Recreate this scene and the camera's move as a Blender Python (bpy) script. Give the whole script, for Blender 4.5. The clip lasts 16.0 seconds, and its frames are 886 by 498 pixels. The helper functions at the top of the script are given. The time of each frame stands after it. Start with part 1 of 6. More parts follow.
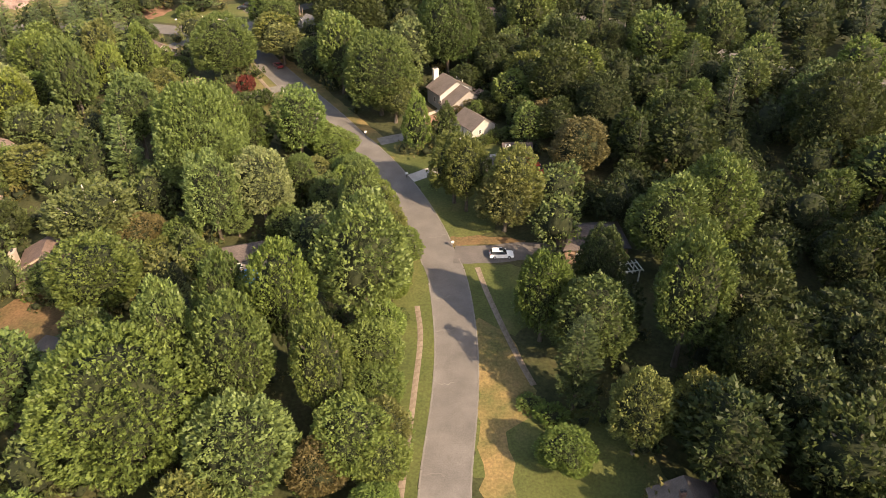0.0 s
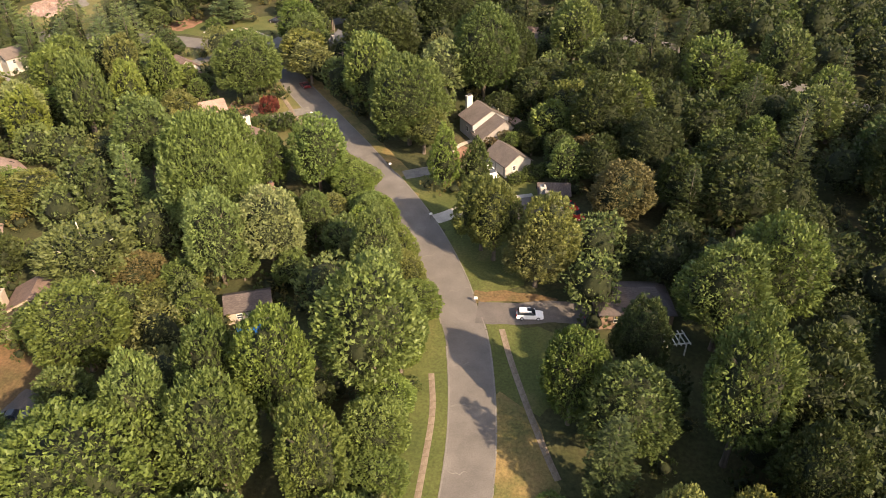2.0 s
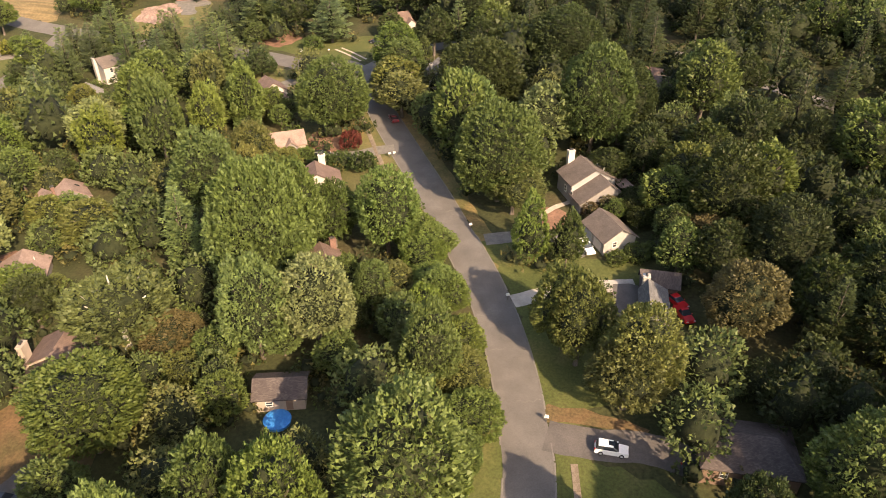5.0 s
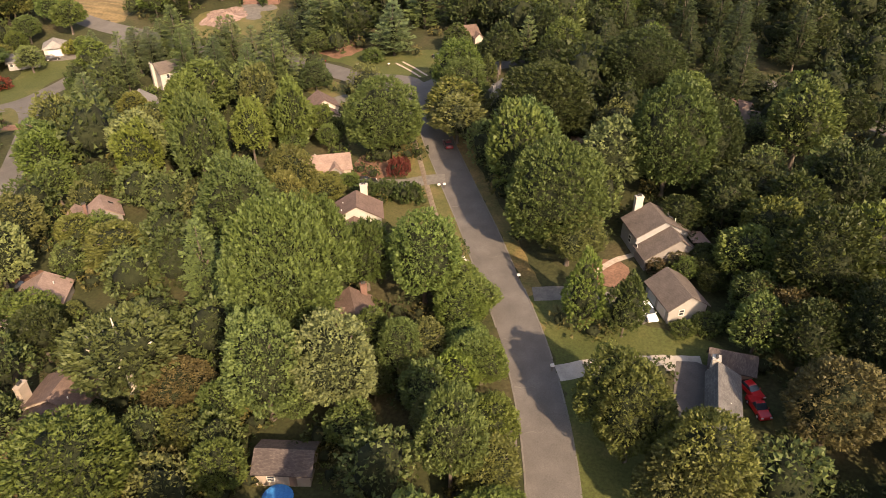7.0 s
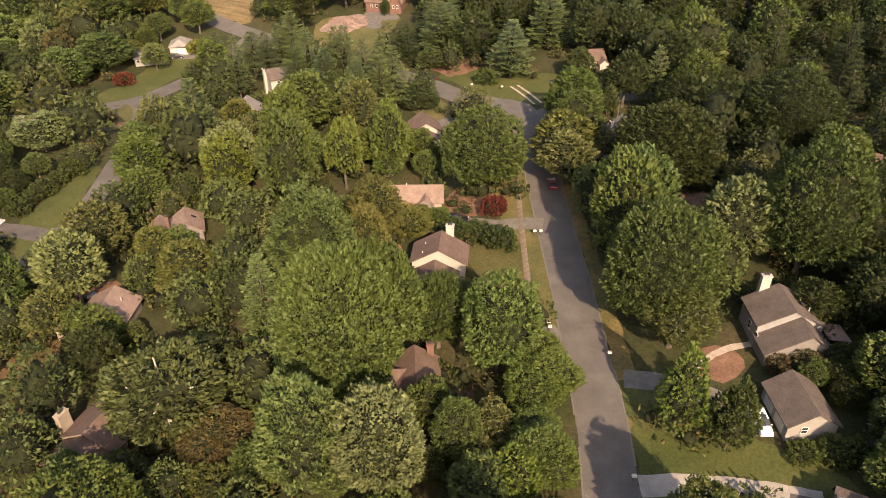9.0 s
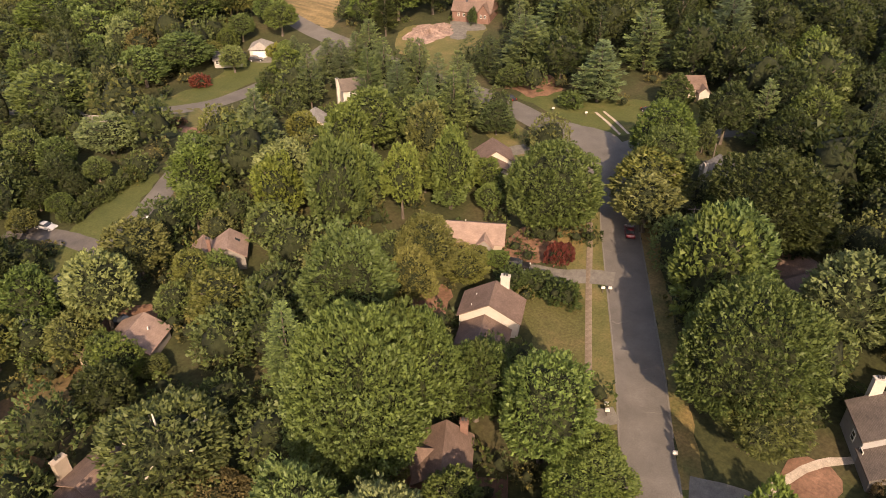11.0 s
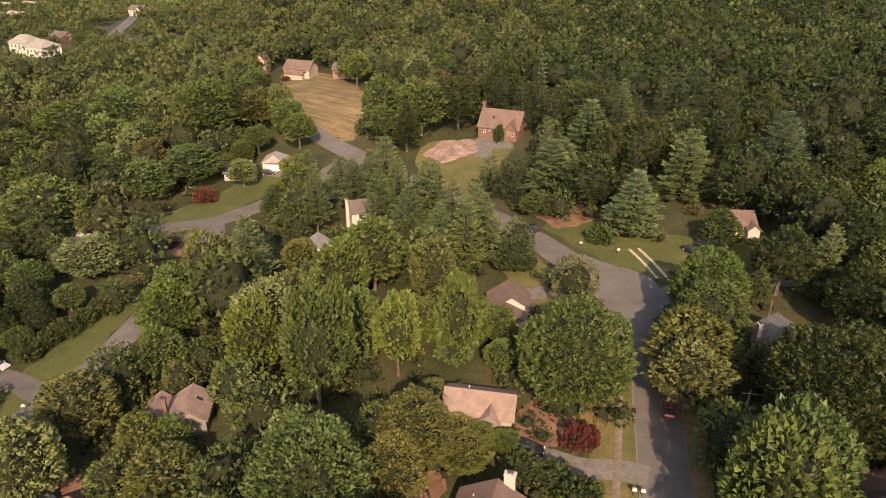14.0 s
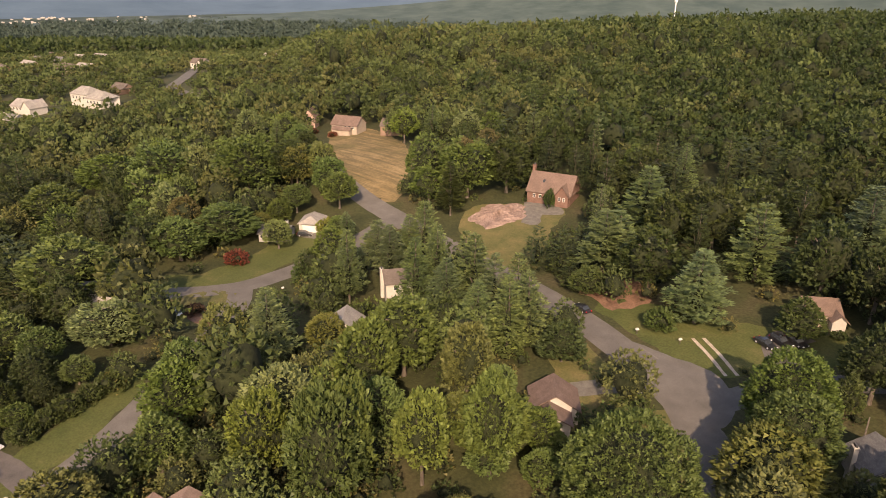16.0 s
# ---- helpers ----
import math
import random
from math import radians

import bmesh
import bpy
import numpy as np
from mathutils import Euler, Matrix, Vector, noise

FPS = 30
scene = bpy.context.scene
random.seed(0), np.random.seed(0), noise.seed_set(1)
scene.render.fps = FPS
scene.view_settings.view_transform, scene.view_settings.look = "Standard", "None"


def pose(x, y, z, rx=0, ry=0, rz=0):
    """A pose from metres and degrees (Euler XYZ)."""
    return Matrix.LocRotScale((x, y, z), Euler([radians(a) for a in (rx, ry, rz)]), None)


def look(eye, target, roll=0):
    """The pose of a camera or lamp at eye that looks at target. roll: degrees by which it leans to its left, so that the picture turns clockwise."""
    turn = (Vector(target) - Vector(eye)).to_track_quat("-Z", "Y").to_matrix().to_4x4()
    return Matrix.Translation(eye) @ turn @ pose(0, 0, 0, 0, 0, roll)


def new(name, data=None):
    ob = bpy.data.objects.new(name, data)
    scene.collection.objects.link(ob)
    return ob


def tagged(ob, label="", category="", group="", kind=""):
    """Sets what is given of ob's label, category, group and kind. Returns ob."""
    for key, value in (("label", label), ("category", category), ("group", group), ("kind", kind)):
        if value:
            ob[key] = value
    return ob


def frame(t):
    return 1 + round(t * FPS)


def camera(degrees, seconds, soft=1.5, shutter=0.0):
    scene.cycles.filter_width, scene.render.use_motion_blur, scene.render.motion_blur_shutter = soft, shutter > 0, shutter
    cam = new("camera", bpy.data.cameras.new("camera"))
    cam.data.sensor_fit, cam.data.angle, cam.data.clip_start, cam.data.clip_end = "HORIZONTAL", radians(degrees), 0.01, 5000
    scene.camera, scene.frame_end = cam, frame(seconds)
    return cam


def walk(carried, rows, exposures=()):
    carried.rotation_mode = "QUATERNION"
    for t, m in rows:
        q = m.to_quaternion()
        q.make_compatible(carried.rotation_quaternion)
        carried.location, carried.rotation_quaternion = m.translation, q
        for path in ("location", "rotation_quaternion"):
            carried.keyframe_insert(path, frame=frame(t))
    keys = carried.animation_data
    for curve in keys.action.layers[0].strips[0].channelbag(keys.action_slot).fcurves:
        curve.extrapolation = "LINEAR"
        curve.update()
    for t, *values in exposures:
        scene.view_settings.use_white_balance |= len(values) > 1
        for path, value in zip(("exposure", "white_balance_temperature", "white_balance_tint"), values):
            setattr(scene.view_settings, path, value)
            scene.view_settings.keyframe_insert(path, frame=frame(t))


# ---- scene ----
cam = camera(64.2, 16.0, soft=0.9)
METRES, EYE, TILT, LEAN, TURN = 135.0, 76.0, -34.0, 0.0, 0.0
ROWS = [
    (0.0, 0.0, 0.0, 0.0, 0.0, 0.0, -0.0),
    (0.5, 0.0065, 0.0256, 0.0178, 0.76, 0.05, -0.5),
    (1.0, 0.0119, 0.0515, 0.0354, 1.47, 0.08, -1.0),
    (1.5, 0.017, 0.0774, 0.0533, 2.29, 0.1, -1.54),
    (2.0, 0.022, 0.1031, 0.0708, 3.29, 0.13, -2.21),
    (2.5, 0.026, 0.1291, 0.0883, 4.83, 0.22, -3.26),
    (3.0, 0.0297, 0.1552, 0.1059, 6.54, 0.23, -4.44),
    (3.5, 0.0325, 0.1817, 0.1234, 8.01, 0.19, -5.46),
    (4.0, 0.0345, 0.2085, 0.1412, 9.59, 0.1, -6.53),
    (6.5, 0.0357, 0.3402, 0.231, 15.3, -0.97, -10.2),
    (7.0, 0.0342, 0.3668, 0.2487, 17.43, -1.28, -11.55),
    (7.5, 0.032, 0.3935, 0.2666, 19.54, -1.67, -12.84),
    (8.0, 0.0288, 0.42, 0.2838, 21.88, -2.13, -14.24),
    (8.5, 0.0246, 0.4464, 0.3013, 24.57, -2.74, -15.78),
    (9.0, 0.0193, 0.4723, 0.3184, 27.28, -3.47, -17.31),
    (11.5, -0.0258, 0.5993, 0.4019, 36.29, -6.34, -21.75),
    (12.0, -0.0381, 0.6232, 0.418, 36.98, -5.42, -22.14),
    (12.5, -0.051, 0.6464, 0.433, 37.26, -3.48, -22.45),
    (13.0, -0.0647, 0.6689, 0.4475, 37.39, -1.0, -22.7),
    (13.5, -0.08, 0.6894, 0.4595, 37.53, 0.64, -22.87),
    (14.0, -0.0964, 0.7103, 0.4717, 38.39, 0.09, -23.15),
    (14.5, -0.1127, 0.7303, 0.4834, 39.28, -0.45, -23.46),
    (15.0, -0.1296, 0.751, 0.4963, 40.79, -0.58, -24.06),
    (15.5, -0.1474, 0.7723, 0.5098, 42.33, 0.28, -24.7),
    (16.0, -0.1652, 0.7926, 0.5225, 42.95, 2.22, -25.03),
]
walk(cam, [(t, pose(0, 0, EYE, TILT, LEAN, TURN) @ pose(METRES * x, METRES * y, METRES * z, 90 + pitch, roll, yaw)) for t, x, y, z, yaw, pitch, roll in ROWS],
     exposures=[(0.0, 1.62, 7500, 18), (4.0, 1.62, 7600, 20), (7.0, 1.22, 7800, 22), (11.0, 1.04, 7800, 24), (16.0, 0.87, 7750, 25)])

# ---- daylight: late-afternoon sun behind the flight, hazy blue sky ----
SUN_WAY = Vector((0.72, -0.69, 0.0)).normalized()
SUN_HEIGHT = radians(33)
world = bpy.data.worlds.new("sky")
world.use_nodes = True
scene.world = world
wn, wl = world.node_tree.nodes, world.node_tree.links
sky = wn.new("ShaderNodeTexSky")
sky.sky_type, sky.sun_disc = "NISHITA", False
sky.sun_elevation, sky.sun_rotation = SUN_HEIGHT, math.atan2(SUN_WAY.x, SUN_WAY.y)
sky.air_density, sky.dust_density = 1.2, 2.0
wl.new(sky.outputs[0], wn["Background"].inputs[0])
wn["Background"].inputs[1].default_value = 0.15
sun = new("sun", bpy.data.lights.new("sun", "SUN"))
sun.data.energy, sun.data.angle, sun.data.color = 4.5, radians(0.6), (1.0, 0.84, 0.62)
sun.matrix_world = look((0, 0, 0), -(SUN_WAY * math.cos(SUN_HEIGHT) + Vector((0, 0, math.sin(SUN_HEIGHT)))))
sun.location = (0, 0, 400)


# ---- materials ----
def material(name, rough=0.9):
    m = bpy.data.materials.new(name)
    m.use_nodes = True
    n, l = m.node_tree.nodes, m.node_tree.links
    b = n["Principled BSDF"]
    b.inputs["Roughness"].default_value = rough
    b.inputs["Specular IOR Level"].default_value = 0.25
    return m, n, l, b


def noise_node(n, l, scale, detail=4, coord="Object", rough=0.6):
    c = n.new("ShaderNodeTexCoord")
    t = n.new("ShaderNodeTexNoise")
    t.inputs["Scale"].default_value, t.inputs["Detail"].default_value, t.inputs["Roughness"].default_value = scale, detail, rough
    l.new(c.outputs[coord], t.inputs["Vector"])
    return t.outputs["Fac"]


def ramp(n, l, fac, stops):
    r = n.new("ShaderNodeValToRGB")
    while len(r.color_ramp.elements) < len(stops):
        r.color_ramp.elements.new(0.5)
    for e, (at, c) in zip(r.color_ramp.elements, stops):
        e.position, e.color = at, (*c, 1)
    l.new(fac, r.inputs[0])
    return r.outputs[0]


def blend(n, l, fac, a, b, mode="MIX"):
    m = n.new("ShaderNodeMix")
    m.data_type, m.blend_type = "RGBA", mode
    for sock, v in ((m.inputs[0], fac), (m.inputs[6], a), (m.inputs[7], b)):
        if isinstance(v, (int, float)):
            sock.default_value = v
        elif isinstance(v, tuple):
            sock.default_value = (*v, 1)
        else:
            l.new(v, sock)
    return m.outputs[2]


def bump(n, l, b, fac, strength, distance):
    k = n.new("ShaderNodeBump")
    k.inputs["Strength"].default_value, k.inputs["Distance"].default_value = strength, distance
    l.new(fac, k.inputs["Height"])
    l.new(k.outputs[0], b.inputs["Normal"])


def surface(name, stops, scale, fine=None, fine_amount=0.3, rough=0.9, relief=0.0, detail=4, per_piece=0.0):
    """A mottled surface: broad stains by the stops, a finer grain over them, relief from the grain."""
    m, n, l, b = material(name, rough)
    colour = ramp(n, l, noise_node(n, l, scale, detail), stops)
    if fine:
        grain = noise_node(n, l, fine, 3)
        colour = blend(n, l, fine_amount, colour, ramp(n, l, grain, [(0.3, (0.25, 0.25, 0.25)), (0.7, (1.0, 1.0, 1.0))]), "MULTIPLY")
        if relief:
            bump(n, l, b, grain, 0.6, relief)
    if per_piece:
        info = n.new("ShaderNodeObjectInfo")
        colour = blend(n, l, per_piece, colour, ramp(n, l, info.outputs["Random"], [(0.0, (0.45, 0.45, 0.45)), (1.0, (1.0, 1.0, 1.0))]), "MULTIPLY")
    l.new(colour, b.inputs["Base Color"])
    return m


def foliage(name, gloss=0.6, spread=0.35, grain=3.2, deep=0.42):
    """Leaves in the tree's own colour, each spray a little lighter, darker or yellower, thin enough to let light through."""
    m, n, l, b = material(name, gloss)
    b.inputs["Specular IOR Level"].default_value = 0.16
    info = n.new("ShaderNodeObjectInfo")
    geo = n.new("ShaderNodeNewGeometry")
    each = ramp(n, l, geo.outputs["Random Per Island"], [(0.0, (1 - spread, 1 - spread, 1 - spread * 0.8)), (0.55, (1.0, 1.0, 1.0)), (1.0, (1 + spread * 0.85, 1 + spread * 0.8, 1.05))])
    colour = blend(n, l, 1.0, info.outputs["Color"], each, "MULTIPLY")
    patch = ramp(n, l, noise_node(n, l, 0.5, 4), [(0.35, (0.76, 0.77, 0.8)), (0.65, (1.14, 1.13, 1.06))])
    colour = blend(n, l, 0.8, colour, patch, "MULTIPLY")
    # fine random noise, painted over the leaf colour as dark flecks
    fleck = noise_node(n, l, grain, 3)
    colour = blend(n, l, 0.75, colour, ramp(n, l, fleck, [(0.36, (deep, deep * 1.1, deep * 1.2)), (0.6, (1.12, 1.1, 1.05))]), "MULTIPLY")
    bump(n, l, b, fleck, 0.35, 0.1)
    l.new(colour, b.inputs["Base Color"])
    t = n.new("ShaderNodeBsdfTranslucent")
    l.new(colour, t.inputs["Color"])
    mix = n.new("ShaderNodeMixShader")
    mix.inputs[0].default_value = 0.3
    l.new(b.outputs[0], mix.inputs[1])
    l.new(t.outputs[0], mix.inputs[2])
    l.new(mix.outputs[0], n["Material Output"].inputs[0])
    return m


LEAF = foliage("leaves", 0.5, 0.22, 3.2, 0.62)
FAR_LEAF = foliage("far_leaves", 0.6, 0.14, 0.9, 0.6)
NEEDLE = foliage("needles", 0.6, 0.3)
BARK = surface("bark", [(0.3, (0.07, 0.055, 0.042)), (0.7, (0.17, 0.145, 0.12))], 3.0, 18.0, 0.6, 0.95, 0.03)
# near-black colour of the crown cores: painted shade between the tufts
CORE_SHADE = surface("crown_core_shade", [(0.35, (0.011, 0.016, 0.006)), (0.65, (0.027, 0.033, 0.013))], 1.2, 5.0, 0.5, 1.0, 0.08)
PALE_BARK = surface("pale_bark", [(0.3, (0.3, 0.27, 0.22)), (0.7, (0.55, 0.52, 0.45))], 2.0, 14.0, 0.4, 0.9, 0.02)
FLOOR_EARTH = surface("leaf_litter", [(0.25, (0.028, 0.034, 0.012)), (0.5, (0.05, 0.055, 0.02)), (0.75, (0.085, 0.068, 0.034))], 0.09, 1.6, 0.7, 1.0, 0.1, 8)
LAWN = surface("lawn_grass", [(0.3, (0.052, 0.068, 0.018)), (0.55, (0.08, 0.09, 0.026)), (0.75, (0.132, 0.118, 0.045))], 0.12, 2.5, 0.55, 1.0, 0.06, 8)
PATCHY = surface("patchy_lawn", [(0.3, (0.062, 0.07, 0.02)), (0.55, (0.1, 0.092, 0.034)), (0.75, (0.15, 0.112, 0.052))], 0.13, 2.4, 0.6, 1.0, 0.06, 8)
BROWN_LAWN = surface("parched_lawn", [(0.3, (0.075, 0.068, 0.026)), (0.5, (0.135, 0.088, 0.042)), (0.72, (0.2, 0.115, 0.06))], 0.14, 2.2, 0.6, 1.0, 0.06, 8)
DRY = surface("dry_grass", [(0.3, (0.085, 0.092, 0.03)), (0.5, (0.17, 0.13, 0.05)), (0.72, (0.27, 0.175, 0.078))], 0.16, 2.2, 0.6, 1.0, 0.06, 8)
VERGE = surface("verge_grass", [(0.3, (0.072, 0.08, 0.025)), (0.55, (0.122, 0.112, 0.042)), (0.8, (0.2, 0.142, 0.068))], 0.2, 3.0, 0.5, 1.0, 0.05, 8)
STRAW_FIELD = surface("mown_field", [(0.3, (0.12, 0.108, 0.045)), (0.5, (0.2, 0.148, 0.074)), (0.72, (0.28, 0.205, 0.11))], 0.07, 1.4, 0.55, 1.0, 0.05, 8)
def mow_streaks(m):
    """Long faint swathes left by the mower, over the colour that the material has."""
    n, l = m.node_tree.nodes, m.node_tree.links
    c, mp, t = n.new("ShaderNodeTexCoord"), n.new("ShaderNodeMapping"), n.new("ShaderNodeTexNoise")
    mp.inputs["Rotation"].default_value, mp.inputs["Scale"].default_value = (0, 0, radians(-28)), (0.03, 0.55, 1.0)
    t.inputs["Scale"].default_value, t.inputs["Detail"].default_value = 1.0, 3
    l.new(c.outputs["Object"], mp.inputs["Vector"])
    l.new(mp.outputs[0], t.inputs["Vector"])
    b = n["Principled BSDF"]
    was = b.inputs["Base Color"].links[0].from_socket
    l.new(blend(n, l, 1.0, was, ramp(n, l, t.outputs["Fac"], [(0.38, (0.66, 0.7, 0.66)), (0.62, (1.1, 1.06, 1.0))]), "MULTIPLY"), b.inputs["Base Color"])


mow_streaks(STRAW_FIELD)
CLAY = surface("red_clay", [(0.3, (0.12, 0.066, 0.042)), (0.7, (0.26, 0.15, 0.1))], 0.35, 2.5, 0.5, 1.0, 0.05, 6)
ASPHALT = surface("worn_asphalt", [(0.3, (0.1, 0.092, 0.083)), (0.55, (0.126, 0.116, 0.104)), (0.75, (0.158, 0.145, 0.13))], 0.22, 6.0, 0.4, 0.95, 0.006, 8)
DARK_ASPHALT = surface("drive_asphalt", [(0.3, (0.075, 0.068, 0.064)), (0.7, (0.125, 0.112, 0.1))], 0.3, 5.0, 0.35, 0.95, 0.006, 6)
CONCRETE = surface("concrete", [(0.3, (0.28, 0.255, 0.22)), (0.7, (0.42, 0.385, 0.335))], 0.5, 6.0, 0.3, 0.9, 0.006, 6, 0.3)
KERB = surface("gutter_concrete", [(0.3, (0.12, 0.11, 0.096)), (0.7, (0.2, 0.184, 0.16))], 0.7, 5.0, 0.35, 0.9, 0.006, 6, 0.3)
GRAVEL = surface("gravel", [(0.3, (0.3, 0.25, 0.2)), (0.7, (0.5, 0.43, 0.35))], 1.2, 7.0, 0.5, 1.0, 0.03, 6)

PINK_GRAVEL = surface("pink_gravel", [(0.3, (0.165, 0.112, 0.09)), (0.7, (0.31, 0.222, 0.185))], 0.35, 1.8, 0.5, 1.0, 0.05, 6)
DIRT_PATH = surface("stained_concrete", [(0.3, (0.13, 0.1, 0.07)), (0.7, (0.25, 0.2, 0.15))], 0.5, 5.0, 0.45, 0.95, 0.01, 6, 0.3)


# ---- the lie of the land ----
SPOTS = [(0, 88, -4.6, 22), (0, 116, -2.4, 22), (-9, 142, 0.2, 22), (-20, 161, 1.0, 22), (-44, 186, 2.0, 22), (-74, 222, 5.2, 25), (-80, 240, 5.0, 25),
         (-105, 240, 5.6, 28), (-175, 180, -2.8, 30), (-175, 204, -1.0, 30), (-187, 233, -2.8, 30), (-128, 150, -1.3, 30), (-146, 228, -2.0, 22),
         (-196, 267, 4.6, 35), (-227, 270, 5.5, 40), (-152, 280, 5.6, 30), (-68, 88, -4.5, 30), (34, 106, -2.6, 25), (15, 81, -5.6, 22)]
SX, SY, SZ, SW = np.array(SPOTS).T


def plain(x, y):
    """The broad slope: uphill to the north-east, falling away to the valley far in the north-west."""
    x, y = np.asarray(x, float), np.asarray(y, float)
    yy = np.where(y < 250, y, 250 + 110 * np.tanh((y - 250) / 110))
    d = -0.737 * (x + 21) + 0.676 * (y - 123)
    r = 0.676 * (x + 21) + 0.737 * (y - 123)
    u = d - np.clip(560 + 0.45 * r, 430, 820)
    drop = np.where(u < 1200, 40 * np.log1p(np.exp(np.minimum(u / 40, 30))), u)
    crest = 6 / (1 + np.exp((440 - d) / 55)) / (1 + np.exp((20 - r) / 70))
    return crest - 10.84 + 0.072 * yy + 0.027 * np.clip(x, -330, 200) - 0.085 * np.minimum(drop, 2600)


def near_spots(x, y):
    x, y = np.asarray(x, float), np.asarray(y, float)
    return np.exp(-((x[..., None] - SX) ** 2 + (y[..., None] - SY) ** 2) / (2 * SW * SW))


_A = near_spots(SX, SY)
LIFTS = np.linalg.solve(_A.T @ _A + 0.15 * np.eye(len(SX)), _A.T @ (SZ - plain(SX, SY)))


def heights(x, y):
    return plain(x, y) + near_spots(x, y) @ LIFTS


def ground_at(x, y):
    return float(heights(np.array([x]), np.array([y]))[0])


def mesh_from(name, verts, faces, mats, smooth=False):
    me = bpy.data.meshes.new(name)
    me.from_pydata([tuple(v) for v in verts], [], [tuple(f) for f in faces])
    for m in mats if isinstance(mats, (list, tuple)) else [mats]:
        me.materials.append(m)
    if smooth:
        me.polygons.foreach_set("use_smooth", [True] * len(me.polygons))
    me.update()
    return me


def ticks(stops):
    out = []
    for (a, b, step) in stops:
        out += list(np.arange(a, b, step))
    return np.array(out + [stops[-1][1]])


gx = ticks([(-4600, -1200, 170), (-1200, -340, 20), (-340, 130, 4), (130, 400, 30), (400, 1600, 200)])
gy = ticks([(-500, 0, 50), (0, 330, 4), (330, 1200, 20), (1200, 4600, 170)])
GX, GY = np.meshgrid(gx, gy)
GZ = heights(GX.ravel(), GY.ravel())
nx = len(gx)
quads = [(j * nx + i, j * nx + i + 1, (j + 1) * nx + i + 1, (j + 1) * nx + i) for j in range(len(gy) - 1) for i in range(nx - 1)]
tagged(new("ground", mesh_from("ground", np.c_[GX.ravel(), GY.ravel(), GZ], quads, FLOOR_EARTH, True)), "rolling woodland floor of brown leaf litter and weeds", "ground", kind="structure")


def curve_points(points, step=2.0):
    """A smooth line through the given places, at even steps."""
    p = np.array(points, float)
    p = np.vstack([2 * p[0] - p[1], p, 2 * p[-1] - p[-2]])
    out = []
    for i in range(1, len(p) - 2):
        n = max(2, int(np.linalg.norm(p[i + 1] - p[i]) / step))
        for k in range(n):
            t = k / n
            out.append(0.5 * (2 * p[i] + (p[i + 1] - p[i - 1]) * t + (2 * p[i - 1] - 5 * p[i] + 4 * p[i + 1] - p[i + 2]) * t ** 2 + (3 * p[i] - p[i - 1] - 3 * p[i + 1] + p[i + 2]) * t ** 3))
    out.append(p[-2])
    return np.array(out)


def sides(line):
    d = np.gradient(line, axis=0)
    d /= np.linalg.norm(d, axis=1)[:, None]
    return np.c_[-d[:, 1], d[:, 0]]


def ribbon(name, line, left, right, mat, lift, label, category, across=4, ragged=0.0, seed=0, kind="structure", thick=0.0):
    """A strip along a line, from its left edge to its right edge in metres, laid on the land."""
    s = sides(line)
    rng = np.random.RandomState(seed)
    n = len(line)
    la = left + ragged * rng.uniform(-1, 1, n)
    ra = right + ragged * rng.uniform(-1, 1, n)
    verts, faces = [], []
    for k in range(across + 1):
        f = k / across
        q = line + s * (la * (1 - f) + ra * f)[:, None]
        z = heights(q[:, 0], q[:, 1]) + lift
        verts.append(np.c_[q, z])
    if thick:
        for k in (0, across):
            verts.append(verts[k] - [0, 0, thick])
    for k in range(across):
        faces += [(k * n + i, (k + 1) * n + i, (k + 1) * n + i + 1, k * n + i + 1) for i in range(n - 1)]
    if thick:
        for top, low in ((0, across + 1), (across, across + 2)):
            faces += [(top * n + i, low * n + i, low * n + i + 1, top * n + i + 1) for i in range(n - 1)]
    me = mesh_from(name, np.vstack(verts), faces, mat, False)
    bm = bmesh.new()
    bm.from_mesh(me)
    bmesh.ops.recalc_face_normals(bm, faces=bm.faces)
    if sum(f.normal.z for f in bm.faces) < 0:
        bmesh.ops.reverse_faces(bm, faces=bm.faces)
    bm.to_mesh(me)
    bm.free()
    return tagged(new(name, me), label, category, kind=kind)


def patch(name, outline, mat, lift, label, category, wobble=0.8, seed=0):
    """An irregular area of another cover, laid on the land."""
    rng = np.random.RandomState(seed + 5)
    p = curve_points(list(outline) + [outline[0]], 2.2)[:-1]
    p = p + rng.uniform(-wobble, wobble, p.shape)
    bm = bmesh.new()
    bm.faces.new([bm.verts.new((x, y, 0)) for x, y in p])
    lo, hi = p.min(0), p.max(0)
    for axis in (0, 1):
        for c in np.arange(lo[axis] + 3.5, hi[axis], 3.5):
            at, nrm = [0, 0, 0], [0, 0, 0]
            at[axis], nrm[axis] = c, 1
            bmesh.ops.bisect_plane(bm, geom=bm.verts[:] + bm.edges[:] + bm.faces[:], plane_co=at, plane_no=nrm)
    bmesh.ops.triangulate(bm, faces=bm.faces)
    vs = np.array([v.co[:2] for v in bm.verts])
    z = heights(vs[:, 0], vs[:, 1]) + lift
    for v, h in zip(bm.verts, z):
        v.co.z = h
    bmesh.ops.recalc_face_normals(bm, faces=bm.faces)
    if sum(f.normal.z for f in bm.faces) < 0:
        bmesh.ops.reverse_faces(bm, faces=bm.faces)
    me = bpy.data.meshes.new(name)
    bm.to_mesh(me)
    bm.free()
    me.materials.append(mat)
    return tagged(new(name, me), label, category, kind="structure")


